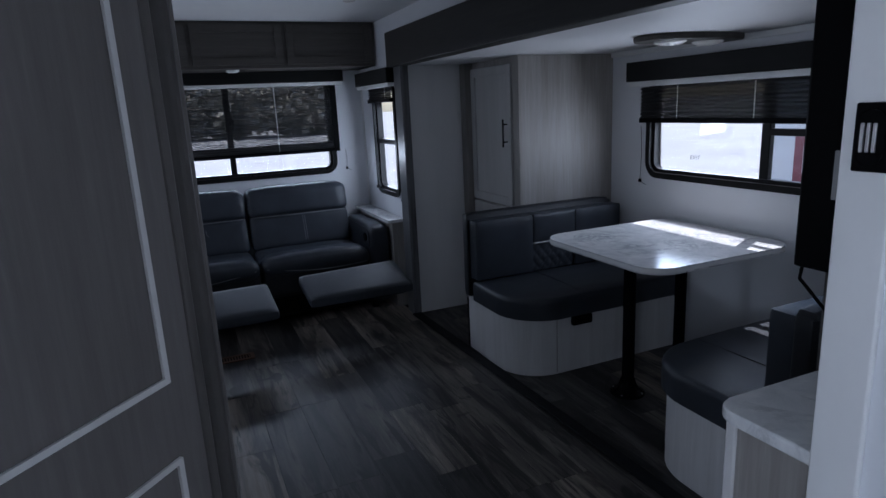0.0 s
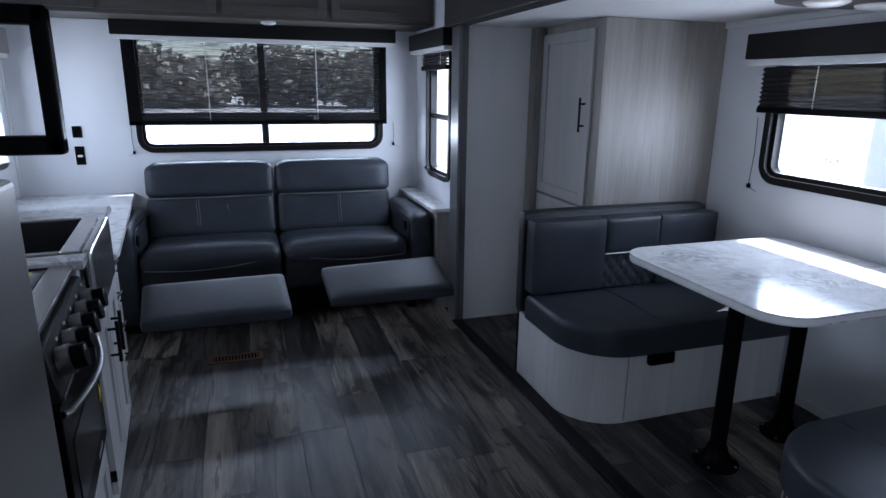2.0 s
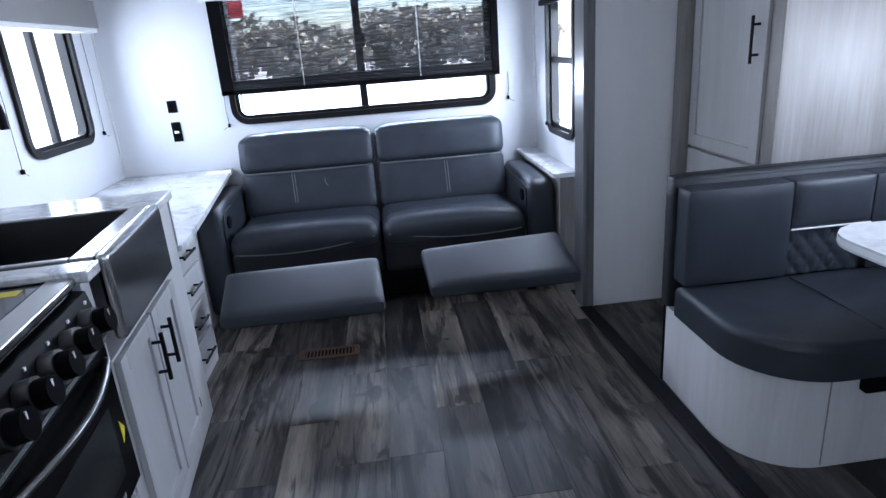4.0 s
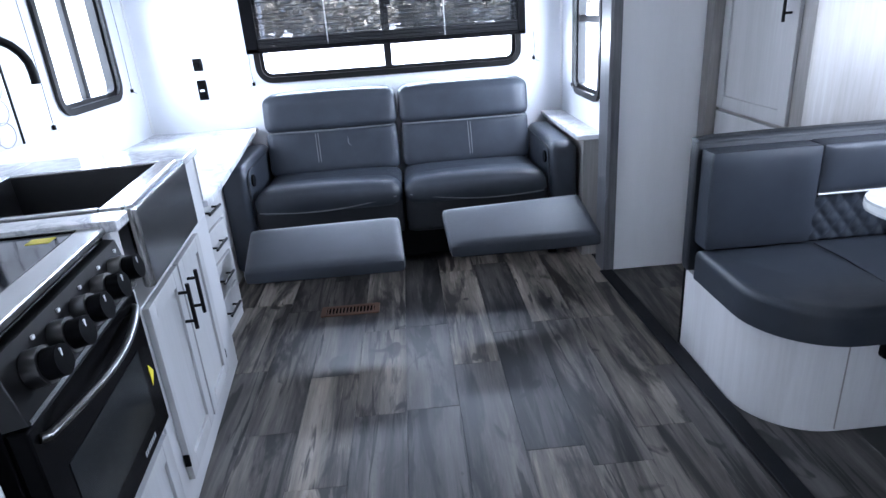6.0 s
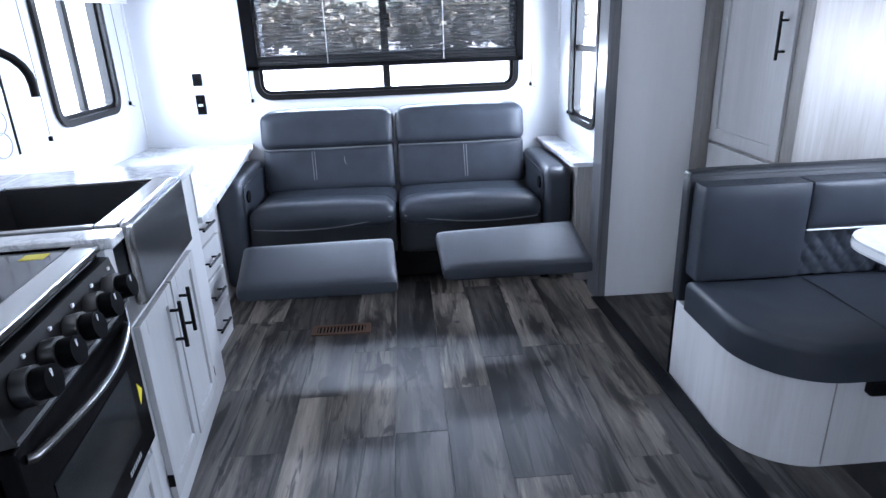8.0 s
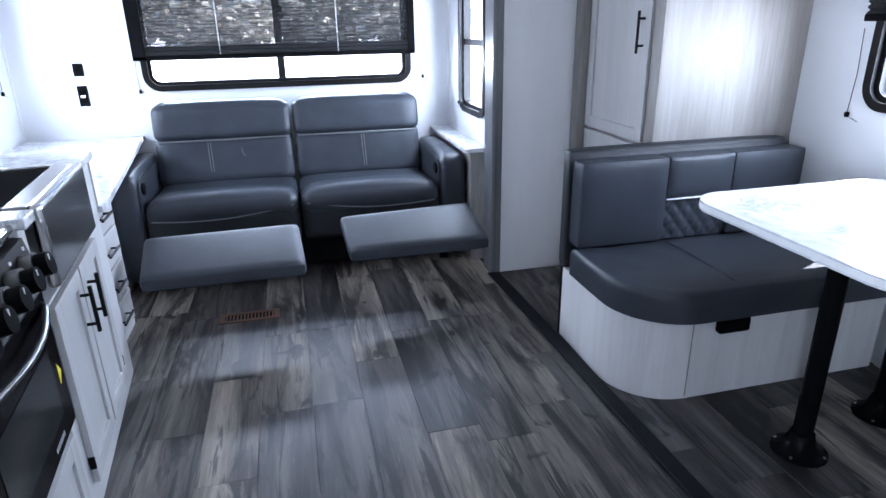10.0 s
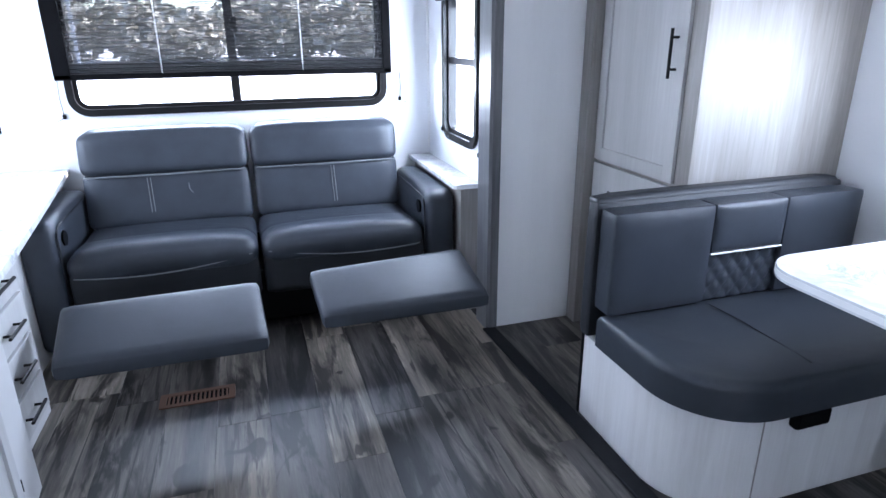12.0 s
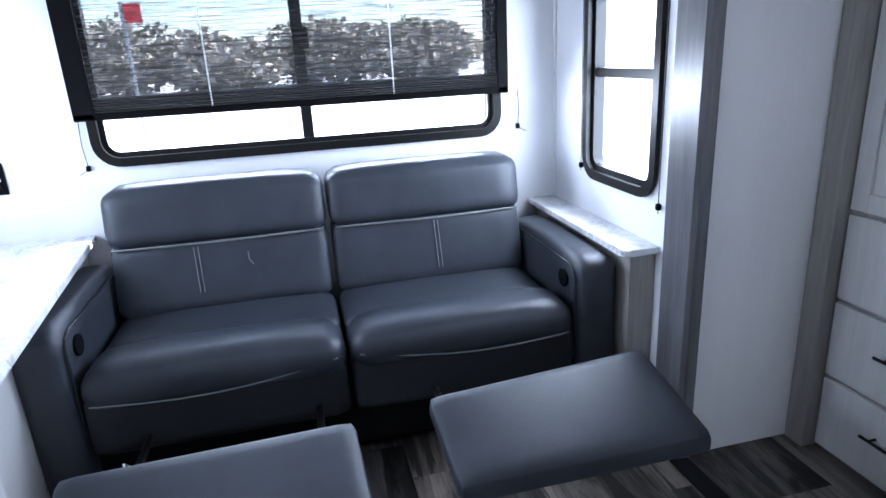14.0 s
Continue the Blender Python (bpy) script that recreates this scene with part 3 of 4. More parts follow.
# ---- sofa ----
def build_sofa():
    s = thing("reclining_sofa", (2.02, 6.35, 0), "dark grey leatherette sofa with both footrests raised below the window", "sofa")
    part("base", box(1.17, 2.88, 6.16, 6.80, 0.03, 0.30, 0.02), BLACK, s, "dark lower frame")
    for x0, x1, sx in ((1.245, 2.030, 1), (2.040, 2.815, -1)):
        mid = (x0 + x1) / 2

        def wave(p, a=x0, c=x1):
            k = (p.x - a) / (c - a)
            p.z += 0.012 * math.sin(k * math.pi) if p.z > 0.4 else 0
            return p

        part("seat_rear", cushion(x0, x1, 6.295, 6.64, 0.30, 0.452, 0.05, 0.014), LEATHER, s, smooth=True)
        seat = part("seat_front", cushion(x0, x1, 6.07, 6.305, 0.34, 0.480, 0.068, 0.012, shape=wave), LEATHER, s, smooth=True)
        # The shade below the seat front is put into the apron's darker colour.
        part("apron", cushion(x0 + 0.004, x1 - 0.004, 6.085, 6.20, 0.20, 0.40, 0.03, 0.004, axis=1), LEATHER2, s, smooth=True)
        # seat front seam, dipping to the outer side
        pts = []
        for k in range(13):
            u = k / 12
            x = x0 + 0.03 + (x1 - x0 - 0.06) * u
            v = u if sx > 0 else 1 - u
            pts.append((x, 6.078 - 0.006 * math.sin(v * math.pi), 0.382 - 0.02 * math.sin(v * math.pi) + 0.036 * v * v))
        part("seam", tube(pts, 0.003, 5), THREAD, seat, "pale stitched seam")
        # lumbar and head cushions lean back
        def lean(p):
            p.y += (p.z - 0.46) * 0.22
            return p

        low = part("lumbar_cushion", cushion(x0 + 0.004, x1 - 0.004, 6.56, 6.74, 0.44, 0.72, 0.045, -0.02, axis=1, shape=lean), LEATHER, s, smooth=True)
        top = part("head_cushion", cushion(x0, x1, 6.545, 6.72, 0.695, 0.905, 0.05, 0.014, axis=2, shape=lean), LEATHER, s, smooth=True)
        part("piping", tube([(x0 + 0.02, 6.612, 0.700), (mid, 6.597, 0.700), (x1 - 0.02, 6.612, 0.700)], 0.004, 6), THREAD, top, "pale stitched lower piping")
        ol = [(x0 + 0.012, 6.72, 0.72), (x0 + 0.008, 6.735, 0.87), (x0 + 0.035, 6.74, 0.898), (mid, 6.742, 0.908), (x1 - 0.035, 6.74, 0.898), (x1 - 0.008, 6.735, 0.87), (x1 - 0.012, 6.72, 0.72)]
        part("welt", tube([(x, y - 0.06, z) for x, y, z in ol], 0.005, 6), LEATHER2, top, "dark welt edge")
        for sxx, h0 in ((x0 + 0.30, 0.52), (x0 + 0.315, 0.52)) if sx > 0 else ((mid + 0.02, 0.50), (mid + 0.035, 0.50)):
            part("stitch", tube([(sxx, 6.558 + (h0 - 0.46) * 0.22, h0), (sxx - 0.004, 6.558 + (0.685 - 0.46) * 0.22, 0.685)], 0.002, 5), THREAD, low, "vertical pale stitch line")
        if sx > 0:
            part("stitch", tube([(x0 + 0.50, 6.588, 0.60), (x0 + 0.485, 6.59, 0.62), (x0 + 0.482, 6.622, 0.69)], 0.002, 5), THREAD, low)
    # arms
    for x0, x1, inner in ((1.09, 1.238, 1.238), (2.822, 2.975, 2.822)):
        a = part("arm", cushion(x0, x1, 6.085, 6.76, 0.04, 0.625, 0.045, 0.006), LEATHER, s, smooth=True)
        sg = 1 if inner < 2 else -1
        ol = [(6.115, 0.30), (6.115, 0.56), (6.13, 0.585), (6.165, 0.598), (6.66, 0.60)]
        part("welt", tube([(inner + sg * 0.002, y, z) for y, z in ol], 0.004, 6), LEATHER2, a)
        b = prism(round_rect(6.17, 6.24, 0.50, 0.565, 0.03), *sorted((inner, inner + sg * 0.009)), "x", bev=0.003)
        part("recliner_latch", b, BLACK, a, "black recliner latch plate")
    # raised footrests, tilted down to the front, their back edges slightly askew
    for x0, x1, back0, back1, front in ((1.325, 2.015, 5.675, 5.70, 5.385), (2.215, 2.90, 5.745, 5.815, 5.485)):
        def tilt(p, a=x0, c=x1, b0=back0, b1=back1, fr=front):
            k = max(0.0, min(1.0, (p.x - a) / (c - a)))
            u = p.y                      # 0 at the front, 1 at the back
            return Vector((p.x + 0.018 * (1 - u), fr + (b0 + (b1 - b0) * k - fr) * u, p.z - 0.095 * (1 - u)))

        f = part("footrest", cushion(x0, x1, 0, 1, 0.37, 0.434, 0.024, 0.004, shape=tilt), LEATHER, s, "padded footrest, raised", smooth=True)
        part("footrest_board", cushion(x0 + 0.05, x1 - 0.05, 0.12, 0.95, 0.348, 0.372, 0.006, 0.0, shape=tilt, cuts=4), BLACK, f)
        for xx in (x0 + 0.09, x1 - 0.09):
            part("footrest_arm", tube([(xx, 5.60, 0.325), (xx, 5.76, 0.25), (xx, 6.18, 0.25)], 0.012, 8), MATTEBLACK, f, "dark steel folding arm")
            part("spring", tube([(xx + 0.01, 5.80, 0.262), (xx, 5.84, 0.33), (xx, 5.87, 0.30), (xx, 5.88, 0.255)], 0.004, 6), STEEL, f)
    for xx in (1.22, 2.84):
        for yy in (6.14, 6.72):
            part("foot", box(xx - 0.025, xx + 0.025, yy - 0.025, yy + 0.025, 0, 0.05, 0.005), BLACK, s)
    return s


build_sofa()


# ---- marble-topped ledge beside the sofa ----
led = thing("side_ledge", (3.03, 6.4, 0), "narrow marble-look ledge on a grey wood base beside the sofa", "ledge")
part("top", prism(round_rect(2.945, RIGHT - 0.001, 6.02, REAR - 0.001, (0, 0, 0.03, 0)), 0.645, 0.668, bev=0.004), MARBLE, led, "marble-look laminate top")
part("body", box(2.985, RIGHT - 0.001, 6.045, REAR - 0.002, 0, 0.645, 0.002), ASHWOOD, led, "grey washed wood side")


# ---- tall cabinet in the slide-out ----
def bar_handle(parent, a, b, out, r=0.006, mat=MATTEBLACK):
    """A straight bar pull from a to b, standing off along out."""
    a, b, out = Vector(a), Vector(b), Vector(out)
    d = (b - a).normalized()
    bm = tube([a + out, b + out], r, 8)
    for p in (a + d * (b - a).length * 0.18, b - d * (b - a).length * 0.18):
        tube([p, p + out], r * 0.8, 8, bm)
    return part("handle", bm, mat, parent, "black bar handle", smooth=True)


def shaker(parent, name, axis, face, a0, a1, z0, z1, out, mat, rail=0.055, panel=None, t=0.018):
    """A framed door: four rails round a sunken panel. Its front stands out from face."""
    bm = bmesh.new()
    f0, f1 = sorted((face, face + out * t))

    def slab(b0, b1, c0, c1, lo, hi, bev):
        if axis == "x":
            box(lo, hi, b0, b1, c0, c1, bev, bm)
        else:
            box(b0, b1, lo, hi, c0, c1, bev, bm)

    slab(a0, a0 + rail, z0, z1, f0, f1, 0.002)
    slab(a1 - rail, a1, z0, z1, f0, f1, 0.002)
    slab(a0 + rail, a1 - rail, z1 - rail, z1, f0, f1, 0.002)
    slab(a0 + rail, a1 - rail, z0, z0 + rail, f0, f1, 0.002)
    d = part(name, bm, mat, parent)
    bm = bmesh.new()
    g0, g1 = sorted((face, face + out * (t - 0.009)))
    slab(a0 + rail - 0.001, a1 - rail + 0.001, z0 + rail - 0.001, z1 - rail + 0.001, g0, g1, 0)
    part("panel", bm, panel or mat, d)
    return d


def build_pantry():
    c = thing("tall_cabinet", (3.85, 5.45, 0), "grey washed wood tall cabinet with a panelled door above three drawers", "cabinet")
    F = 3.53
    part("body", box(F, SLIDE - 0.002, 5.125, END - 0.002, 0, SLIDE_TOP - 0.002, 0.002), ASHWOOD, c)
    part("face_frame", box(F - 0.006, F, 5.123, 5.21, 0.0, SLIDE_TOP - 0.004, 0.002), ASHWOOD, c)
    d = shaker(c, "door", "x", F - 0.002, 5.20, 5.735, 0.815, 1.69, -1, SHAKER)
    bar_handle(d, (F - 0.02, 5.245, 1.19), (F - 0.02, 5.245, 1.36), (-0.03, 0, 0))
    part("hinge_strip", box(3.468, F - 0.0005, 5.742, 5.816, 0.0, SLIDE_TOP - 0.004, 0.002), ASHWOOD, c)
    for z0, z1 in ((0.535, 0.80), (0.275, 0.52), (0.02, 0.26)):
        w = part("drawer", box(F - 0.02, F - 0.001, 5.215, 5.735, z0, z1, 0.003), SHAKER, c)
        bar_handle(w, (F - 0.02, 5.40, z1 - 0.10), (F - 0.02, 5.56, z1 - 0.10), (-0.028, 0, 0), 0.005)


build_pantry()


# ---- dinette benches ----
def bench_outline(x0, x1, yb, yf, r):
    """Plan of a bench from its back (yb) to its front (yf), rounded at the aisle corner."""
    s = 1 if yf > yb else -1
    pts = [(x1, yb), (x1, yf)]
    for k in range(13):
        t = radians(90 * k / 12)
        pts.append((x0 + r - math.sin(t) * r, yf - s * r + s * math.cos(t) * r))
    pts.append((x0, yb))
    return pts


def soft_slab(outline, z0, z1, r=0.03, dome=0.012):
    """A seat pad over an outline: a swept rounded edge and a slightly domed top."""
    b = bmesh.new()
    cx = sum(p[0] for p in outline) / len(outline)
    cy = sum(p[1] for p in outline) / len(outline)
    # refine the outline
    pts = []
    n = len(outline)
    for i in range(n):
        p, q = Vector(outline[i]), Vector(outline[(i + 1) % n])
        m = max(1, int((q - p).length / 0.06))
        pts += [p + (q - p) * k / m for k in range(m)]
    c = Vector((cx, cy))
    rings = []
    prof = [(0, z0), (0, z1 - r)] + [(r * (1 - math.cos(radians(a))), z1 - r + r * math.sin(radians(a))) for a in (22, 45, 68, 90)]
    for ins, z in prof:
        rings.append([b.verts.new((*(p + (c - p).normalized() * ins), z)) for p in pts])
    for f in (0.25, 0.5, 0.75):
        rings.append([b.verts.new((*((p + (c - p).normalized() * r) * (1 - f) + c * f), z1 + dome * (1 - (1 - f) ** 2))) for p in pts])
    m = len(pts)
    for a, d in zip(rings, rings[1:]):
        for i in range(m):
            b.faces.new((a[i], a[(i + 1) % m], d[(i + 1) % m], d[i]))
    top = b.verts.new((cx, cy, z1 + dome))
    for i in range(m):
        b.faces.new((rings[-1][i], rings[-1][(i + 1) % m], top))
    b.faces.new(rings[0][::-1])
    return b


def build_bench(yb, yf, x0, label):
    s = 1 if yf > yb else -1
    x1 = SLIDE - 0.016
    xb = SLIDE - 0.085       # the backrest stops short of the wall
    ym = (yb + yf) / 2
    c = thing("dinette_bench", (3.66, ym, 0), label, "bench", "dinette benches")
    part("base", prism(bench_outline(x0 + 0.012, x1 - 0.02, yb, yf - s * 0.02, 0.24), 0.0, 0.325, bev=0.002), PALEWOOD, c, "pale wood-grain curved base", smooth=True)
    part("base_seam", box(3.345, 3.349, min(yf - s * 0.0185, yf - s * 0.022), max(yf - s * 0.0185, yf - s * 0.022), 0.01, 0.32), ASHWOOD, c)
    part("corner_edge", box(x0 + 0.008, x0 + 0.013, min(yb, yb + s * 0.012), max(yb, yb + s * 0.012), 0.0, 0.325), BLACK, c, "dark edge strip")
    seat = part("seat_cushion", soft_slab(bench_outline(x0, x1, yb + s * 0.10, yf + s * 0.015, 0.26), 0.327, 0.445, 0.03), LEATHER, c, smooth=True)
    part("seam", tube([(3.50, yb + s * 0.16, 0.4535), (3.50, ym, 0.459), (3.50, yf - s * 0.04, 0.4535)], 0.0022, 5), LEATHER2, seat, "stitched seam")
    # backrest: outer board wrapped in leather, three pads in front
    bo = part("back_board", cushion(x0 - 0.004, xb, *sorted((yb - s * 0.012, yb + s * 0.055)), 0.33, 0.825, 0.018, 0.003, axis=2), LEATHER2, c, smooth=True)
    part("top_rail", cushion(x0, xb - 0.02, *sorted((yb - s * 0.02, yb + s * 0.05)), 0.80, 0.838, 0.018, 0.003), LEATHER2, c, smooth=True)
    y0, y1 = sorted((yb + s * 0.05, yb + s * 0.145))
    for a, d, z0, z1 in ((x0 + 0.012, 3.495, 0.452, 0.805), (3.496, 3.80, 0.632, 0.806), (3.801, xb, 0.452, 0.806)):
        part("back_pad", cushion(a, d, y0, y1, z0, z1, 0.010, 0.006, axis=1, both=True), LEATHER, c, smooth=True)
    # quilted insert under a white piping
    q = bmesh.new()
    nx, nz = 48, 28
    grid = []
    for j in range(nz + 1):
        row = []
        for i in range(nx + 1):
            x = 3.496 + 0.304 * i / nx
            z = 0.452 + 0.172 * j / nz
            u, w = (x - 3.496) / 0.030, (z - 0.452) / 0.036
            k = abs(math.sin((u + w) * math.pi / 1.0 * 0.5)) * abs(math.sin((u - w) * math.pi * 0.5))
            row.append(q.verts.new((x, yb + s * (0.118 + 0.009 * k ** 0.5), z)))
        grid.append(row)
    for j in range(nz):
        for i in range(nx):
            q.faces.new((grid[j][i], grid[j][i + 1], grid[j + 1][i + 1], grid[j + 1][i]))
    bk = [q.verts.new(p) for p in ((3.496, yb + s * 0.06, 0.452), (3.8, yb + s * 0.06, 0.452), (3.8, yb + s * 0.06, 0.624), (3.496, yb + s * 0.06, 0.624))]
    q.faces.new(bk)
    part("quilted_panel", q, LEATHER, c, "diamond-quilted insert", smooth=True)
    part("white_piping", tube([(3.498, yb + s * 0.142, 0.629), (3.80, yb + s * 0.142, 0.629)], 0.0035, 6), WHITETHREAD, c, "white piping line")
    part("latch", box(3.435, 3.56, *sorted((yf - s * 0.022, yf + s * 0.012)), 0.268, 0.322, 0.008), BLACK, c, "black plastic hatch latch")


build_bench(5.075, 4.45, 3.10, "grey leatherette dinette bench on curved pale wood, before the cabinet")
build_bench(2.965, 3.68, 3.195, "grey leatherette dinette bench with sunlit seat, beside the console")


# ---- table ----
tb = thing("dinette_table", (3.74, 4.08, 0), "white marble-look dinette table on two black pedestal legs", "table")
part("tabletop", prism(round_rect(3.32, 4.18, 3.73, 4.58, 0.13, 10), 0.728, 0.758, bev=0.006), MARBLE, tb, smooth=True)
part("edge_band", ring(round_rect(3.3185, 4.1815, 3.7285, 4.5815, 0.131, 10), round_rect(3.3195, 4.1805, 3.7295, 4.5805, 0.13, 10), 0.735, 0.751, "z"), WHITEP, tb)
for lx, ly in ((3.53, 4.115), (3.945, 4.20)):
    leg = part("leg", tube([(lx, ly, 0.02), (lx, ly, 0.724)], 0.030, 24), BLACKMETAL, tb, "glossy black tube leg", smooth=True)
    base = bmesh.new()
    prof = [(0.084, 0.0), (0.084, 0.008), (0.072, 0.014), (0.052, 0.03), (0.040, 0.058), (0.036, 0.075), (0.0, 0.075)]
    rings = [[base.verts.new((lx + r * math.cos(k * math.tau / 28), ly + r * math.sin(k * math.tau / 28), z)) for k in range(28)] for r, z in prof[:-1]]
    for a, d in zip(rings, rings[1:]):
        for k in range(28):
            base.faces.new((a[k], a[(k + 1) % 28], d[(k + 1) % 28], d[k]))
    base.faces.new(rings[-1])
    base.faces.new(rings[0][::-1])
    bs = part("floor_socket", base, BLACKMETAL, tb, "black flared floor socket", smooth=True)
    part("top_socket", tube([(lx, ly, 0.678), (lx, ly, 0.7275)], 0.05, 20), BLACKMETAL, tb, smooth=True)
    for k in range(4):
        a = k * math.tau / 4 + 0.5
        p = Vector((lx + 0.074 * math.cos(a), ly + 0.074 * math.sin(a), 0.009))
        part("screw", tube([p, p + Vector((0, 0, 0.006))], 0.005, 8), STEEL, bs)


# ---- kitchen ----
KF = 1.40            # cabinet fronts


def build_kitchen():
    k = thing("sink_cabinet", (1.0, 4.85, 0), "white washed kitchen base cabinet with two panelled doors under the sink", "cabinet")
    part("body", box(LEFT + 0.11, KF, 4.37, 5.24, 0.0, 0.66, 0.002), KPANEL_SHADED, k)
    part("face_left", box(KF - 0.03, KF, 4.37, 4.42, 0.66, 0.885, 0.002), KPANEL_SHADED, k)
    part("face_right", box(KF - 0.12, KF, 5.03, 5.24, 0.66, 0.885, 0.002), KPANEL_SHADED, k)
    for y0, y1, hy in ((4.425, 4.72, 4.675), (4.735, 5.02, 4.785)):
        d = shaker(k, "door", "x", KF + 0.001, y0, y1, 0.10, 0.655, 1, SHAKER, 0.05)
        bar_handle(d, (KF + 0.018, hy, 0.46), (KF + 0.018, hy, 0.61), (0.03, 0, 0), 0.0065)
        part("hinge", box(KF + 0.002, KF + 0.02, y0 - 0.006 if y0 < 4.5 else y1, y0 if y0 < 4.5 else y1 + 0.006, 0.15, 0.19, 0.002), BLACK, d)
    d = thing("drawer_cabinet", (0.9, 6.0, 0), "white low drawer cabinet beside the sofa", "cabinet")
    part("body", box(LEFT + 0.002, 1.10, 5.243, REAR - 0.002, 0.0, 0.678, 0.002), KPANEL_SHADED, d)
    part("face", box(1.10, 1.21, 5.243, 5.70, 0.0, 0.678, 0.002), KPANEL_SHADED, d)
    for z0, z1 in ((0.525, 0.665), (0.37, 0.512), (0.215, 0.357), (0.06, 0.202)):
        w = part("drawer", box(1.21, 1.227, 5.29, 5.66, z0, z1, 0.003), SHAKER, d)
        bar_handle(w, (1.227, 5.40, z0 + 0.075), (1.227, 5.55, z0 + 0.075), (0.028, 0, 0), 0.006)
    # lower counter, skewed along the sofa
    lc = prism([(LEFT + 0.002, 5.243), (1.312, 5.243), (1.312, 5.32), (1.145, REAR - 0.002), (LEFT + 0.002, REAR - 0.002)], 0.68, 0.706, bev=0.004)
    solid("low_worktop", lc, MARBLE, "white marble-look low worktop in the corner", "worktop")
    # main worktop with the sink cut out
    w = thing("worktop", (1.0, 4.8, 0.886), "white marble-look worktop round the sink", "worktop")
    for a in ((LEFT + 0.065, 0.86, 4.37, 5.25), (0.86, KF + 0.02, 5.03, 5.25), (0.86, KF + 0.02, 4.37, 4.455)):
        part("slab", box(*a, 0.886, 0.915, 0.004), MARBLE, w)
    part("end_face", box(LEFT + 0.11, KF + 0.006, 5.241, 5.247, 0.71, 0.885, 0.001), KPANEL_SHADED, w)
    # farmhouse sink
    s = thing("apron_sink", (1.13, 4.74, 0.66), "stainless steel apron-front sink with a dark basin", "sink")
    part("apron", box(KF, KF + 0.032, 4.475, 5.015, 0.69, 0.918, 0.012, seg=3), STEEL_Y, s, "brushed steel front")
    part("rim_front", box(KF - 0.055, KF + 0.001, 4.475, 5.015, 0.905, 0.918, 0.004), STEEL_Y, s)
    part("rim_back", box(0.865, 0.90, 4.475, 5.015, 0.905, 0.918, 0.004), STEEL_Y, s)
    part("rim_side", box(0.90, KF - 0.055, 4.475, 4.495, 0.905, 0.918, 0.004), STEEL_Y, s)
    part("rim_side", box(0.90, KF - 0.055, 4.995, 5.015, 0.905, 0.918, 0.004), STEEL_Y, s)
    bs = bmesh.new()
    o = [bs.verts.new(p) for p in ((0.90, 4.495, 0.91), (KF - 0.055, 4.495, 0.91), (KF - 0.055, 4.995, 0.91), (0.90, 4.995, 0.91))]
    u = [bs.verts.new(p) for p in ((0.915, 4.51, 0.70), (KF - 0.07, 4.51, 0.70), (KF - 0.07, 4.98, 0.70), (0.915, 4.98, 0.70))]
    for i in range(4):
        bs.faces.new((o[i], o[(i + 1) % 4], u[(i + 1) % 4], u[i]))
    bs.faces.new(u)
    part("basin", bs, SINKIN, s, "steel basin, coloured far darker than the rim")
    part("drain", tube([(1.1, 4.75, 0.701), (1.1, 4.75, 0.706)], 0.045, 20), STEEL, s)
    f = thing("kitchen_faucet", (0.70, 4.92, 0.915), "dark gooseneck kitchen faucet behind the sink", "faucet")
    arc = [(0.70, 4.92, 0.915), (0.70, 4.92, 1.22)]
    for a in range(0, 181, 15):
        arc.append((0.70 + 0.10 * (1 - math.cos(radians(a))) * 0.9, 4.92 + 0.10 * (1 - math.cos(radians(a))) * 1.1, 1.22 + 0.12 * math.sin(radians(a))))
    arc.append((0.88, 5.14, 1.18))
    part("spout", tube(arc, 0.014, 12), MATTEBLACK, f, smooth=True)
    part("base_ring", tube([(0.70, 4.92, 0.915), (0.70, 4.92, 0.945)], 0.028, 16), MATTEBLACK, f)
    part("lever", tube([(0.70, 4.93, 0.98), (0.70, 5.0, 1.0)], 0.008, 8), MATTEBLACK, f)
    # backsplash panel with line pattern
    p = thing("backsplash", (LEFT + 0.005, 4.7, 0.915), "white backsplash panel with grey looping lines", "backsplash")
    part("sheet", box(LEFT + 0.001, LEFT + 0.008, 3.75, 5.58, 0.917, 1.35, 0.002), TILE, p)
    part("edge", box(LEFT + 0.001, LEFT + 0.012, 5.58, 5.592, 0.917, 1.35, 0.002), BLACK, p)
    for i in range(8):
        for j in range(5):
            cy, cz = 4.72 + i * 0.11, 0.97 + j * 0.09
            if cy < 5.5:
                part("loop_line", tube([(LEFT + 0.0085, cy + 0.062 * math.cos(t * math.tau / 18), cz + 0.05 * math.sin(t * math.tau / 18)) for t in range(18)], 0.0022, 5, closed=True), GROUT, p)


build_kitchen()


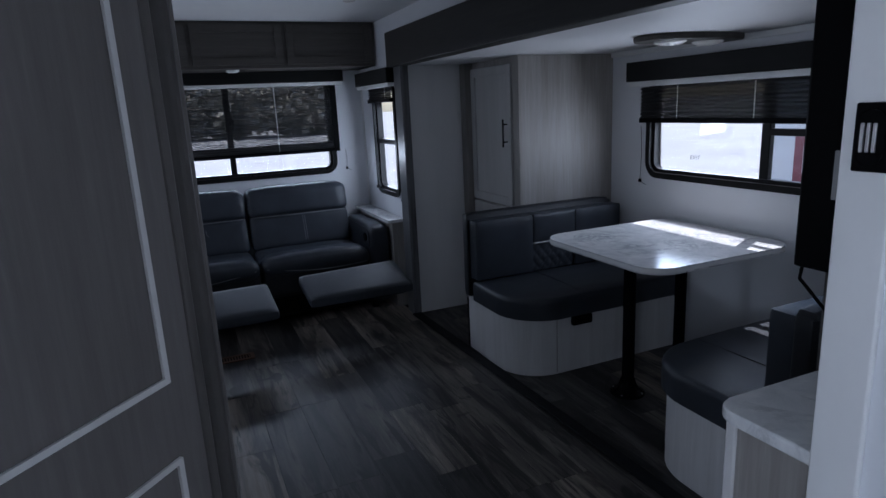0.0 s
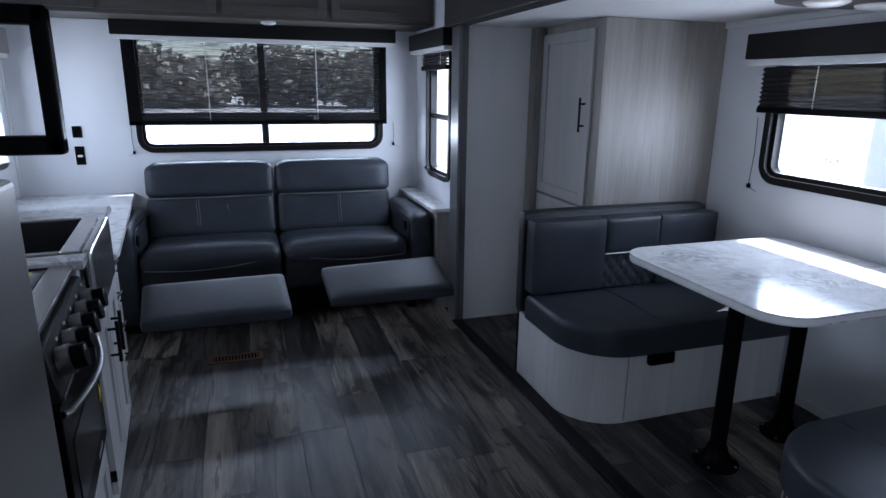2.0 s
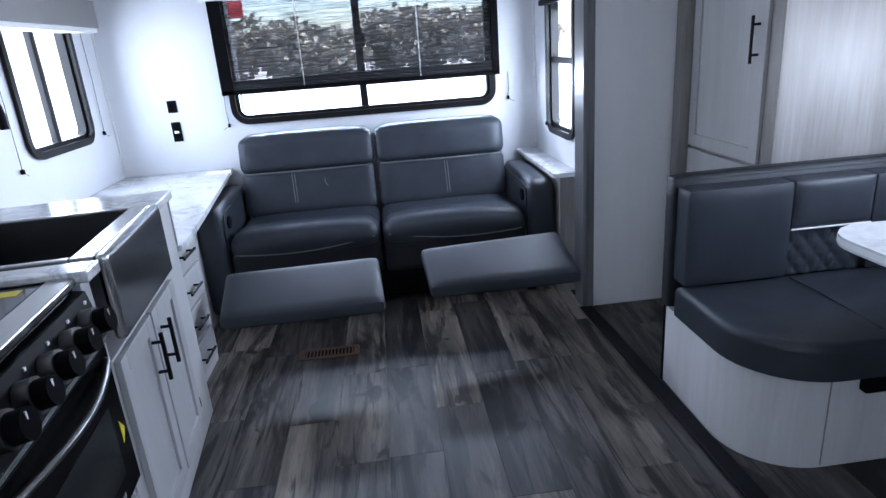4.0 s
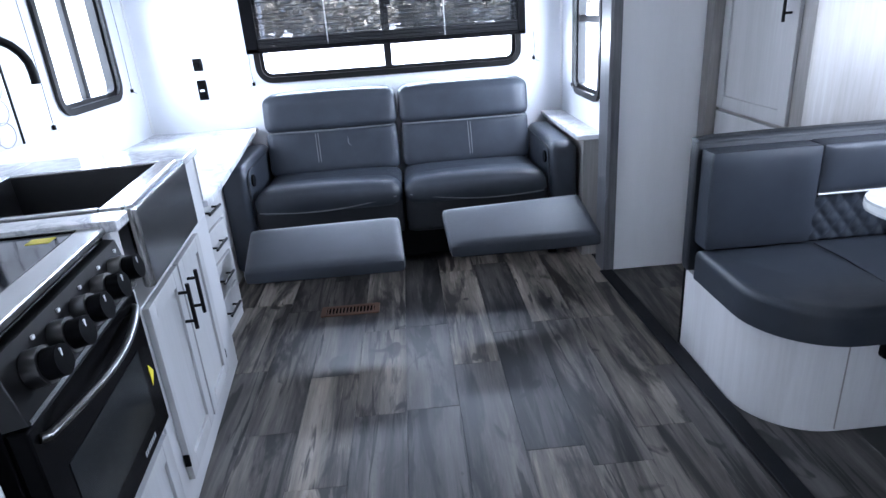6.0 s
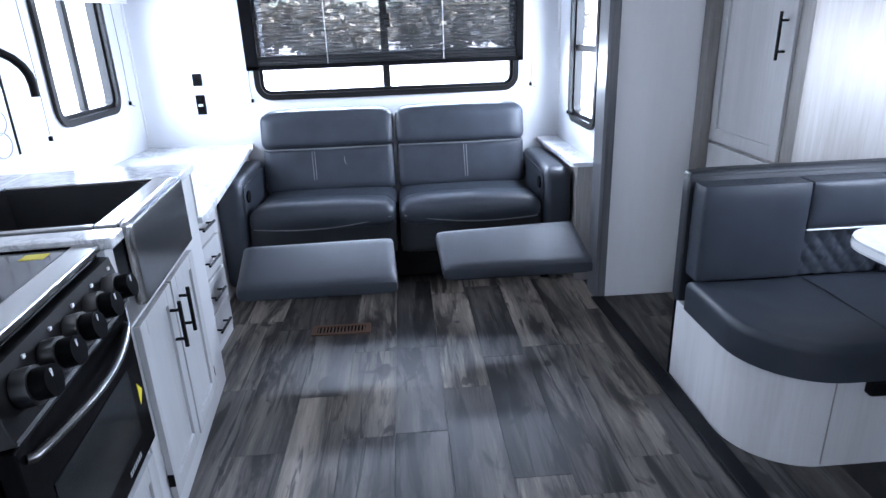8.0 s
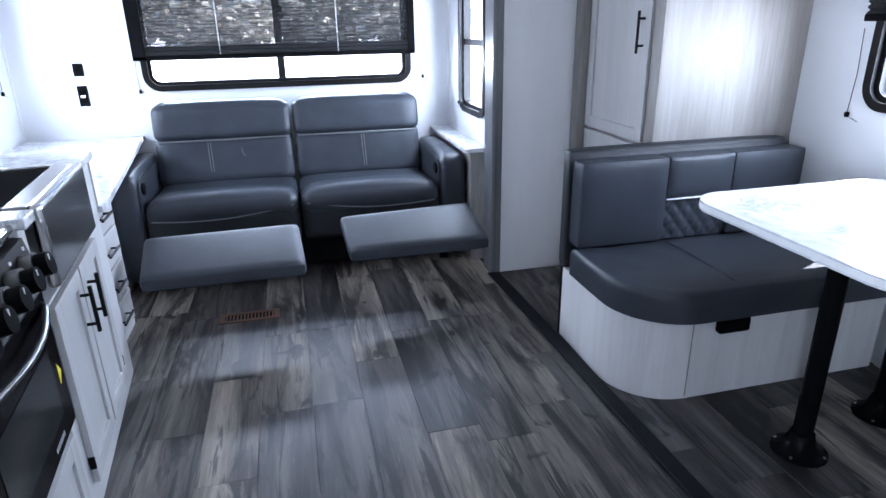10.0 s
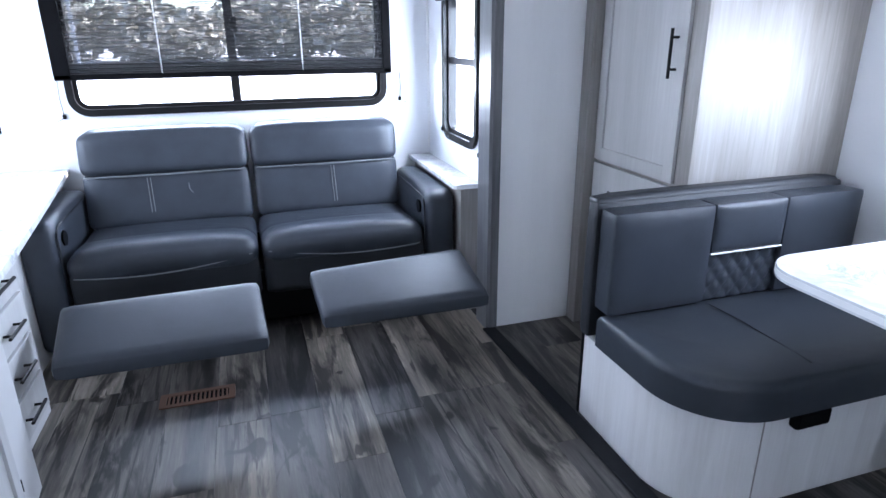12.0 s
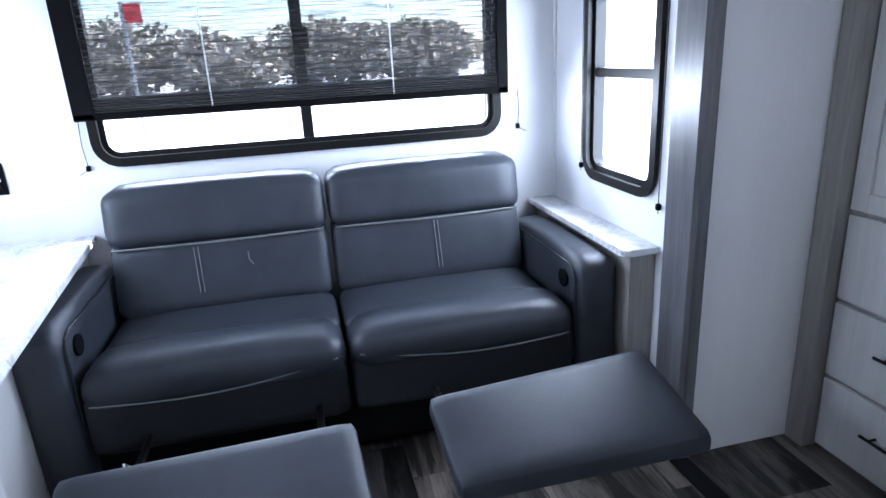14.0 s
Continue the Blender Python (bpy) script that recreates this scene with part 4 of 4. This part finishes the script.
def build_range():
    y0, y1 = 3.80, 4.366
    F = KF + 0.005
    r = thing("gas_range", (1.05, 4.08, 0), "black and stainless steel range with five knobs and a glass cover", "stove")
    part("body", box(LEFT + 0.01, F - 0.002, y0, y1, 0.0, 0.875, 0.003), BLACKMETAL, r)
    part("side_wall", box(LEFT + 0.01, F, y1 - 0.012, y1, 0.875, 0.905, 0.002), STEEL_Y, r)
    gl = part("glass_cover", box(0.60, F - 0.05, y0 + 0.01, y1 - 0.03, 0.892, 0.902, 0.003), COOKTOP, r, "dark glass cover")
    part("steel_edge", box(F - 0.05, F + 0.012, y0, y1 - 0.012, 0.886, 0.904, 0.004), STEEL_Y, gl, "brushed steel front edge")
    part("yellow_label", box(F - 0.13, F - 0.08, y1 - 0.085, y1 - 0.05, 0.902, 0.9032), STICKER, gl, "small yellow label")
    part("control_panel", prism([(F, 0.742), (F + 0.044, 0.75), (F + 0.022, 0.868), (F, 0.872)], y0, y1 - 0.004, "y", bev=0.002), PANELSTEEL, r)
    nrm = Vector((0.153, 0, 0.03)).normalized()
    part("trim_line", prism([(F + 0.0445, 0.749), (F + 0.0475, 0.75), (F + 0.0455, 0.758), (F + 0.0425, 0.757)], y0 + 0.005, y1 - 0.01, "y"), STEEL_Y, r, "brushed steel control strip")
    for i in range(5):
        y = y0 + 0.075 + i * 0.103
        c = Vector((F + 0.034, y, 0.812))
        kb = part("knob", tube([c, c + nrm * 0.028], 0.034, 24), BARSTEEL, r, "steel and black control knob", smooth=True)
        part("grip", tube([c + nrm * 0.026, c + nrm * 0.056], 0.028, 24), BLACK, kb, smooth=True)
        part("mark", box(c.x + 0.050, c.x + 0.0535, y - 0.002, y + 0.002, 0.826, 0.844), CORD, kb)
        part("icon", box(F + 0.025, F + 0.029, y + 0.04, y + 0.048, 0.846, 0.853), CORD, r)
    od = part("oven_door", box(F, F + 0.035, y0 + 0.004, y1 - 0.008, 0.36, 0.736, 0.005), BLACKMETAL, r, "black glass oven door")
    part("oven_window", box(F + 0.035, F + 0.0365, y0 + 0.08, y1 - 0.09, 0.43, 0.61), OVENGLASS, od)
    bow = [(F + 0.035, y0 + 0.03, 0.705)] + [(F + 0.045 + 0.035 * math.sin(math.pi * i / 12), y0 + 0.04 + (y1 - y0 - 0.09) * i / 12, 0.702) for i in range(13)] + [(F + 0.035, y1 - 0.04, 0.705)]
    part("oven_handle", tube(bow, 0.009, 10), BARSTEEL, od, "curved brushed steel handle", smooth=True)
    tri = prism([(y1 - 0.055, 0.49), (y1 - 0.03, 0.52), (y1 - 0.055, 0.55)], F + 0.0355, F + 0.0365, "x")
    part("warning_label", tri, STICKER, od, "yellow triangular label")
    for i in range(7):
        part("mark_bar", box(F + 0.0352, F + 0.036, y1 - 0.20 + i * 0.012, y1 - 0.192 + i * 0.012, 0.385, 0.398), LETTER, od)
    lo = thing("range_drawer", (1.2, 4.08, 0), "white washed panel below the oven", "cabinet")
    part("panel", box(F - 0.001, F + 0.012, y0, y1 - 0.01, 0.02, 0.345, 0.002), KPANEL_SHADED, lo)
    shaker(lo, "front", "x", F + 0.012, y0 + 0.03, y1 - 0.03, 0.08, 0.325, 1, SHAKER, 0.05, t=0.014)


build_range()


def askew(names, degrees_, pivot, shift):
    """Turn whole things about a common upright axis."""
    turn = Matrix.Rotation(radians(degrees_), 4, "Z")
    for n in names:
        ob = bpy.data.objects[n]
        ob.location = pivot + turn @ (ob.location - pivot) + shift
        ob.rotation_euler = (0, 0, radians(degrees_))


askew(("sink_cabinet", "worktop", "apron_sink"), 5.4, Vector((1.432, 4.48, 0)), Vector((-0.032, 0, 0)))
askew(("gas_range", "range_drawer"), 5.4, Vector((1.432, 4.48, 0)), Vector((-0.055, 0.01, 0)))


def build_fridge():
    y0, y1, F = 2.90, 3.62, 1.44
    f = thing("refrigerator", (1.1, 3.26, 0), "tall stainless steel refrigerator with a black loop handle", "refrigerator")
    part("body", box(LEFT + 0.02, F, y0, y1, 0.0, 1.74, 0.004), BLACK, f)
    up = part("upper_door", box(F, F + 0.06, y0 + 0.004, y1, 1.27, 1.73, 0.012, seg=3), STEEL, f, "brushed steel freezer door")
    lo = part("lower_door", box(F, F + 0.06, y0 + 0.004, y1, 0.06, 1.255, 0.012, seg=3), STEEL, f, "brushed steel lower door")
    h = box(F + 0.125, F + 0.15, y1 - 0.05, y1 - 0.02, 1.295, 1.52, 0.006)
    box(F + 0.055, F + 0.15, y1 - 0.05, y1 - 0.02, 1.49, 1.52, 0.006, h)
    box(F + 0.055, F + 0.15, y1 - 0.05, y1 - 0.02, 1.295, 1.325, 0.006, h)
    part("handle", h, BLACK, up, "black plastic loop handle")
    part("gasket", box(F - 0.002, F + 0.02, y1, y1 + 0.006, 0.06, 1.73), BLACK, f)
    solid("cabinet_over_fridge", box(LEFT + 0.002, F, y0 - 0.02, y1 + 0.06, 1.745, CEILING - 0.001, 0.004), DARKWOOD, "dark grey wood cabinet over the refrigerator", "cabinet")
    g = thing("fridge_side_panel", (1.1, 3.68, 0), "white panel between refrigerator and range", "panel")
    part("board", box(LEFT + 0.002, KF, 3.64, 3.79, 0, 1.74, 0.002), PANEL, g)
    e = thing("fridge_surround", (1.1, 2.74, 0), "grey-brown wood end panel beside the refrigerator", "panel")
    part("board", box(LEFT + 0.002, 1.553, 2.70, 2.775, 0, CEILING - 0.001, 0.003), BROWNDOOR, e)
    part("edge_trim", box(1.553, 1.60, 2.695, 2.78, 0, CEILING - 0.001, 0.012, seg=3), DARKWOOD, e, "rounded dark wood edge trim")
    part("pale_bead", box(1.588, 1.605, 2.73, 2.778, 0, CEILING - 0.002, 0.007, seg=3), BROWNDOOR, e)


build_fridge()

# overhead kitchen cabinet stays out of sight; overhead cabinet over the rear window
oc = thing("overhead_cabinet", (1.8, 6.65, 1.775), "grey-brown wood overhead cabinet with panelled doors over the rear window", "cabinet")
part("body", box(LEFT + 0.002, RIGHT - 0.012, 6.44, REAR - 0.001, 1.777, CEILING - 0.001, 0.003), CABWOOD, oc)
for a, c in ((0.53, 1.13), (1.16, 1.76), (1.79, 2.39), (2.42, 3.04)):
    shaker(oc, "door", "y", 6.439, a, c, 1.80, 2.065, -1, CABWOOD, 0.05, CABWOOD)


def puck(x, y, z, label):
    p = thing("puck_light", (x, y, z), label, "ceiling light", "round puck lights")
    part("ring", tube([(x, y, z - 0.012), (x, y, z)], 0.045, 24), WHITEP, p, smooth=True)
    part("lens", tube([(x, y, z - 0.018), (x, y, z - 0.011)], 0.034, 24), LENS, p, smooth=True)


puck(2.05, 6.56, 1.776, "small round white light under the overhead cabinet, switched off")
puck(2.63, 5.5, CEILING, "small round white ceiling light, switched off")

# dinette ceiling lamp
cl = thing("dinette_ceiling_lamp", (3.9, 4.3, SLIDE_TOP - 0.03), "grey wood oval ceiling lamp with two round white lenses, switched off", "ceiling light")
ov = [(3.93 + 0.30 * math.copysign(abs(math.cos(t)) ** 0.7, math.cos(t)), 4.20 + 0.15 * math.copysign(abs(math.sin(t)) ** 0.9, math.sin(t))) for t in [k * math.tau / 40 for k in range(40)]]
part("plate", prism(ov, SLIDE_TOP - 0.028, SLIDE_TOP - 0.001, bev=0.006), DARKWOOD, cl, "grey wood plate", smooth=True)
for x in (3.81, 4.05):
    bm = bmesh.new()
    bmesh.ops.create_uvsphere(bm, u_segments=24, v_segments=12, radius=1)
    for v in bm.verts:
        v.co = Vector((x + v.co.x * 0.075, 4.20 + v.co.y * 0.075, SLIDE_TOP - 0.028 + v.co.z * 0.02))
    part("lens", bm, LENS, cl, "round white lens", smooth=True)

# wall outlet and switch on the rear wall
for nm, z0, z1, lab in (("wall_switch", 1.066, 1.138, "small black wall switch plate"), ("wall_outlet", 0.895, 1.012, "black wall outlet plate with a white label")):
    o = thing(nm, (0.86, REAR, z0), lab, nm.split("_")[1])
    part("plate", box(0.834, 0.889, REAR - 0.008, REAR - 0.0005, z0, z1, 0.003), BLACK, o)
    if nm == "wall_outlet":
        part("socket", box(0.845, 0.878, REAR - 0.012, REAR - 0.007, z0 + 0.02, z1 - 0.02, 0.003), BLACKMETAL, o)
        part("label", box(0.848, 0.875, REAR - 0.0135, REAR - 0.0115, z0 + 0.05, z0 + 0.064), WHITEP, o)
    else:
        part("rocker", box(0.852, 0.871, REAR - 0.012, REAR - 0.007, z0 + 0.02, z1 - 0.02, 0.003), BLACKMETAL, o)

# floor register in front of the sofa
fv = thing("floor_register", (1.75, 5.63, 0), "small brown metal floor vent grille", "floor vent")
part("frame", ring(round_rect(1.60, 1.88, 5.57, 5.67, 0.01), round_rect(1.625, 1.855, 5.59, 5.65, 0.005), 0.001, 0.006, "z"), BRASS, fv)
part("backing", box(1.625, 1.855, 5.59, 5.65, 0.0008, 0.002), BLACK, fv)
for i in range(14):
    part("slat", box(1.63 + i * 0.0165, 1.637 + i * 0.0165, 5.592, 5.648, 0.002, 0.0055), BRASS, fv)


# ---- near the doorway ----
hinge, free = Vector((1.12, 2.17)), Vector((1.575, 2.675))
along = (free - hinge).normalized()
width = (free - hinge).length
ang = math.degrees(math.atan2(along.y, along.x))
dr = thing("interior_door", (hinge.x, hinge.y, 0), "open grey-brown panelled interior door with pale inner edges", "door")
ORG[dr.name] = Vector((0, 0, 0))
dr.rotation_euler = (0, 0, radians(ang))
lf = part("leaf", box(0, width, 0.0, 0.034, 0.015, 1.93, 0.004), BROWNDOOR, dr)
for z0, z1 in ((0.15, 1.05), (1.15, 1.84)):
    a0, a1 = 0.10, width - 0.055
    part("panel_edge", ring(round_rect(a0, a1, z0, z1, 0.002), round_rect(a0 + 0.008, a1 - 0.008, z0 + 0.008, z1 - 0.008, 0.001), -0.004, 0.002, "y"), DOORLINE, dr, "pale bevelled panel edge")
part("stile_edge", box(width - 0.012, width + 0.004, -0.004, 0.038, 0.015, 1.93, 0.004), DARKWOOD, dr, "dark edge stile")
wl = solid("wall_door_side", box(LEFT, 1.30, 2.02, 2.07, -0.03, CEILING), WALL, "plain white wallboard beside the door", "wall", kind="structure")

lt = thing("door_catch", (2.53, 2.435, 1.335), "black oval door catch with a chrome centre on the white wall", "latch")
part("plate", box(2.523, 2.5318, 2.412, 2.470, 1.335, 1.437, 0.003), BLACK, lt)
part("rosette", prism(round_rect(2.420, 2.462, 1.345, 1.428, 0.02), 2.514, 2.523, "x", bev=0.003), BLACKMETAL, lt)
for i in range(3):
    part("chrome_bar", box(2.511, 2.5145, 2.430 + i * 0.009, 2.435 + i * 0.009, 1.365, 1.408, 0.001), STEEL, lt)
solid("trim_partition", box(2.532, 2.545, 2.41, 2.494, 0, CEILING - 0.001, 0.004), WHITEP, "white corner moulding on the partition", "trim", kind="structure")

cn = thing("console_shelf", (2.8, 2.62, 0), "marble-look console shelf on a grey washed wood side by the partition", "counter")
part("top", prism(round_rect(2.555, 2.995, 2.492, 2.725, (0, 0.045, 0, 0)), 0.795, 0.823, bev=0.005), MARBLE, cn)
part("body", box(2.585, 2.995, 2.492, 2.70, 0, 0.795, 0.003), ASHWOOD, cn)
part("corner_strip", box(2.578, 2.600, 2.685, 2.71, 0, 0.795, 0.004), PALEWOOD, cn)

tv = thing("wall_television", (2.85, 2.6, 1.05), "thin black television mounted on the partition wall", "television")
part("housing", box(2.675, 3.06, 2.53, 2.66, 1.12, 1.85, 0.006), BLACK, tv)
part("screen", box(2.69, 3.045, 2.66, 2.663, 1.135, 1.835), COOKTOP, tv)
part("port_cover", box(2.671, 2.676, 2.578, 2.594, 1.26, 1.35, 0.002), LETTER, tv, "grey port cover on the edge")
part("mount", box(2.80, 2.92, 2.491, 2.53, 1.3, 1.5), MATTEBLACK, tv)
part("cable", tube([(2.70, 2.655, 1.13), (2.70, 2.66, 1.09), (2.74, 2.60, 1.00), (2.74, 2.50, 0.98)], 0.004, 6), BLACK, tv)


# ---- outside ----
def outside():
    concrete = plain("pale_gravel_lot", (0.42, 0.41, 0.40), 0.9, vary=0.12, big=0.3, fine=9)
    leaf = plain("tree_leaf", (0.34, 0.31, 0.25), 0.7, vary=0.5, big=1.0, fine=8)
    bark = plain("tree_bark", (0.08, 0.065, 0.05), 0.9, vary=0.3)
    white = plain("trailer_white", (0.75, 0.75, 0.75), 0.35, vary=0.04)
    grey = plain("trailer_grey", (0.25, 0.26, 0.28), 0.4, vary=0.1)
    maroon = plain("maroon_sign", (0.20, 0.05, 0.065), 0.5, vary=0.1)
    red = plain("red_paint", (0.55, 0.03, 0.03), 0.5, vary=0.1)
    tyre = plain("tyre_rubber", (0.02, 0.02, 0.02), 0.9)
    g = bmesh.new()
    bmesh.ops.create_grid(g, x_segments=2, y_segments=2, size=400)
    bmesh.ops.translate(g, verts=g.verts, vec=(0, 0, -0.85))
    solid("ground", g, concrete, "pale gravel lot in bright sun", "ground", kind="structure")

    def trailer(x0, x1, y0, y1, lab, front):
        t = thing("parked_trailer", ((x0 + x1) / 2, (y0 + y1) / 2, -0.85), lab, "trailer", "parked trailers")
        part("body", box(x0, x1, y0, y1, -0.35, 2.2, 0.12, seg=3), white, t)
        part("stripe", box(x0 - 0.01, x1 + 0.01, y0 - 0.01, y1 + 0.01, -0.2, -0.05), grey, t)
        ln = (y1 - y0) > (x1 - x0)
        for k in (0.35, 0.5):
            for side in (0, 1):
                if ln:
                    xx, yy = (x0 + 0.05, x1 - 0.05)[side], y0 + (y1 - y0) * k
                    part("wheel", tube([(xx - 0.12, yy, -0.50), (xx + 0.12, yy, -0.50)], 0.35, 20), tyre, t)
                else:
                    xx, yy = x0 + (x1 - x0) * k, (y0 + 0.05, y1 - 0.05)[side]
                    part("wheel", tube([(xx, yy - 0.12, -0.50), (xx, yy + 0.12, -0.50)], 0.35, 20), tyre, t)
        for k in (0.2, 0.62):
            if ln:
                part("window", box(x0 - 0.015, x0 + 0.02, y0 + (y1 - y0) * k, y0 + (y1 - y0) * (k + 0.14), 1.0, 1.6, 0.01), grey, t)
            else:
                part("window", box(x0 + (x1 - x0) * k, x0 + (x1 - x0) * (k + 0.14), y0 - 0.015, y0 + 0.02, 1.0, 1.6, 0.01), grey, t)

    trailer(11.0, 13.5, 2.0, 9.5, "white parked travel trailer in full sun", -1)
    # Added as a sunlit white reflector, so the kitchen window looks out on white.
    trailer(-7.5, -5.0, -2.0, 14.0, "white trailer added to brighten the view through the kitchen window", -1)
    # sign board with pale plain strokes
    s = thing("sign_board", (8.6, 6.6, -0.85), "maroon sign board with white strokes on a post", "sign")
    part("board", box(8.58, 8.62, 4.75, 7.05, 0.30, 0.95, 0.01), maroon, s)
    for k in range(7):
        y1 = 6.92 - k * 0.29
        part("stroke", prism(round_rect(y1 - 0.23, y1, 0.43 if k else 0.39, 0.70 + (0.16 if k in (0, 2) else 0), 0.08), 8.57, 8.582, "x"), WHITEP, s)
    for y in (4.8, 6.5):
        part("post", box(8.6, 8.68, y - 0.04, y + 0.04, -0.85, 0.31), grey, s)

    def tree(x, y, h, w, seed, count=1400, mid=0.55, tall=0.45):
        rnd = random.Random(seed)
        t = thing("broadleaf_tree", (x, y, -0.85), "dark green leafy tree at lot edge, or added unseen sun blocker", "tree", "trees behind the lot")
        b = bmesh.new()
        bmesh.ops.create_cone(b, segments=9, radius1=0.22, radius2=0.07, depth=h * 0.7, cap_ends=True)
        bmesh.ops.translate(b, verts=b.verts, vec=(x, y, -0.85 + h * 0.35))
        for k in range(5):
            a = rnd.uniform(0, math.tau)
            tube([(x, y, -0.85 + h * (0.3 + 0.07 * k)), (x + w * 0.6 * math.cos(a), y + w * 0.6 * math.sin(a), -0.85 + h * (0.5 + 0.08 * k))], 0.06, 6, b)
        part("trunk", b, bark, t)
        c = bmesh.new()
        for k in range(count):
            u = Vector((rnd.gauss(0, 1), rnd.gauss(0, 1), rnd.gauss(0, 1))).normalized() * rnd.uniform(0.45, 1.0)
            lump = 1 + 0.3 * noise.noise(u * 2.3 + Vector((seed, 0, 0)))
            p = Vector((x + u.x * w * lump, y + u.y * w * lump, -0.85 + h * mid + u.z * h * tall * lump))
            d = Vector((rnd.gauss(0, 1), rnd.gauss(0, 1), rnd.gauss(0, 1))).normalized()
            leafy = rnd.uniform(0.05, 0.10) * w
            e = d.orthogonal().normalized() * leafy
            f = d.cross(e).normalized() * leafy * 0.8
            c.faces.new([c.verts.new(p + e), c.verts.new(p + f), c.verts.new(p - e), c.verts.new(p - f)])
        me = bpy.data.meshes.new("crown")
        bmesh.ops.translate(c, verts=c.verts, vec=-ORG[t.name])
        c.to_mesh(me)
        c.free()
        me.materials.append(leaf)
        cr = new("crown", me)
        cr.parent = t

    rnd = random.Random(4)
    for k in range(8):
        tree(-17 + k * 4.9 + rnd.uniform(-1.5, 1.5), 70 + rnd.uniform(-3, 4), rnd.uniform(4.5, 7.8), rnd.uniform(3.8, 5.5), k + 1, 2200, 0.44, 0.46)
    # Added unseen tree: its high crown keeps the sun out of the narrow window.
    tree(7.8, 8.75, 13.5, 1.5, 40, 7000, 0.76, 0.16)
    b = thing("red_banner", (-1.5, 20, -0.85), "red flag on a thin pole", "flag")
    part("pole", tube([(-1.5, 20, -0.85), (-1.5, 20, 2.8)], 0.04, 8), grey, b)
    part("cloth", box(-1.48, -1.1, 19.99, 20.01, 2.35, 2.75, 0.003), red, b)


outside()

# small print on the dinette window's fixed pane
tx = bpy.data.curves.new("exit_print", "FONT")
tx.body, tx.size, tx.extrude = "EXIT", 0.035, 0.0004
tx.materials.append(LETTER)
ex = new("exit_print", tx)
ex.matrix_world = Matrix.Translation((SLIDE + 0.026, 4.48, 1.10)) @ Matrix(((0, 0, -1, 0), (-1, 0, 0, 0), (0, 1, 0, 0), (0, 0, 0, 1)))
tagged(ex, "small grey EXIT print on the window pane", "label")


# ---- floor planks ----
def planks(parent, x0, x1, y0, y1, seed):
    """Boards along y in staggered rows, each an object on one of a few shared meshes."""
    rnd = random.Random(seed)
    meshes = {}
    w = 0.188
    x = x0
    while x < x1 - 0.01:
        ww = round(min(w, x1 - x), 4)
        y = y0 - rnd.uniform(0, 0.9)
        while y < y1:
            ln = rnd.choice((0.61, 0.76, 0.92))
            a, c = max(y, y0), min(y + ln, y1)
            y += ln
            if c - a < 0.03:
                continue
            key = (ww, round(c - a, 2))
            ln2 = c - a
            if key not in meshes:
                me = bpy.data.meshes.new("plank")
                b = bmesh.new()
                h, g = 0.011, 0.0003
                e = 0.0006
                bot = [b.verts.new(p) for p in ((g, g, 0), (ww - g, g, 0), (ww - g, ln2 - g, 0), (g, ln2 - g, 0))]
                mid = [b.verts.new(p) for p in ((g, g, h - e), (ww - g, g, h - e), (ww - g, ln2 - g, h - e), (g, ln2 - g, h - e))]
                top = [b.verts.new(p) for p in ((g + e, g + e, h), (ww - g - e, g + e, h), (ww - g - e, ln2 - g - e, h), (g + e, ln2 - g - e, h))]
                for r, q in ((bot, mid), (mid, top)):
                    for i in range(4):
                        b.faces.new((r[i], r[(i + 1) % 4], q[(i + 1) % 4], q[i]))
                b.faces.new(top)
                b.faces.new(bot[::-1])
                b.to_mesh(me)
                b.free()
                me.materials.append(PLANK)
                meshes[key] = me
            ob = new("plank", meshes[key])
            ob.parent = parent
            ob.location = Vector((x, a, -0.0115)) - ORG[parent.name]
        x += w


planks(floor, LEFT, 3.04, 0.4, REAR, 11)
planks(floor_slide, 3.04, SLIDE, NEAR, END, 12)
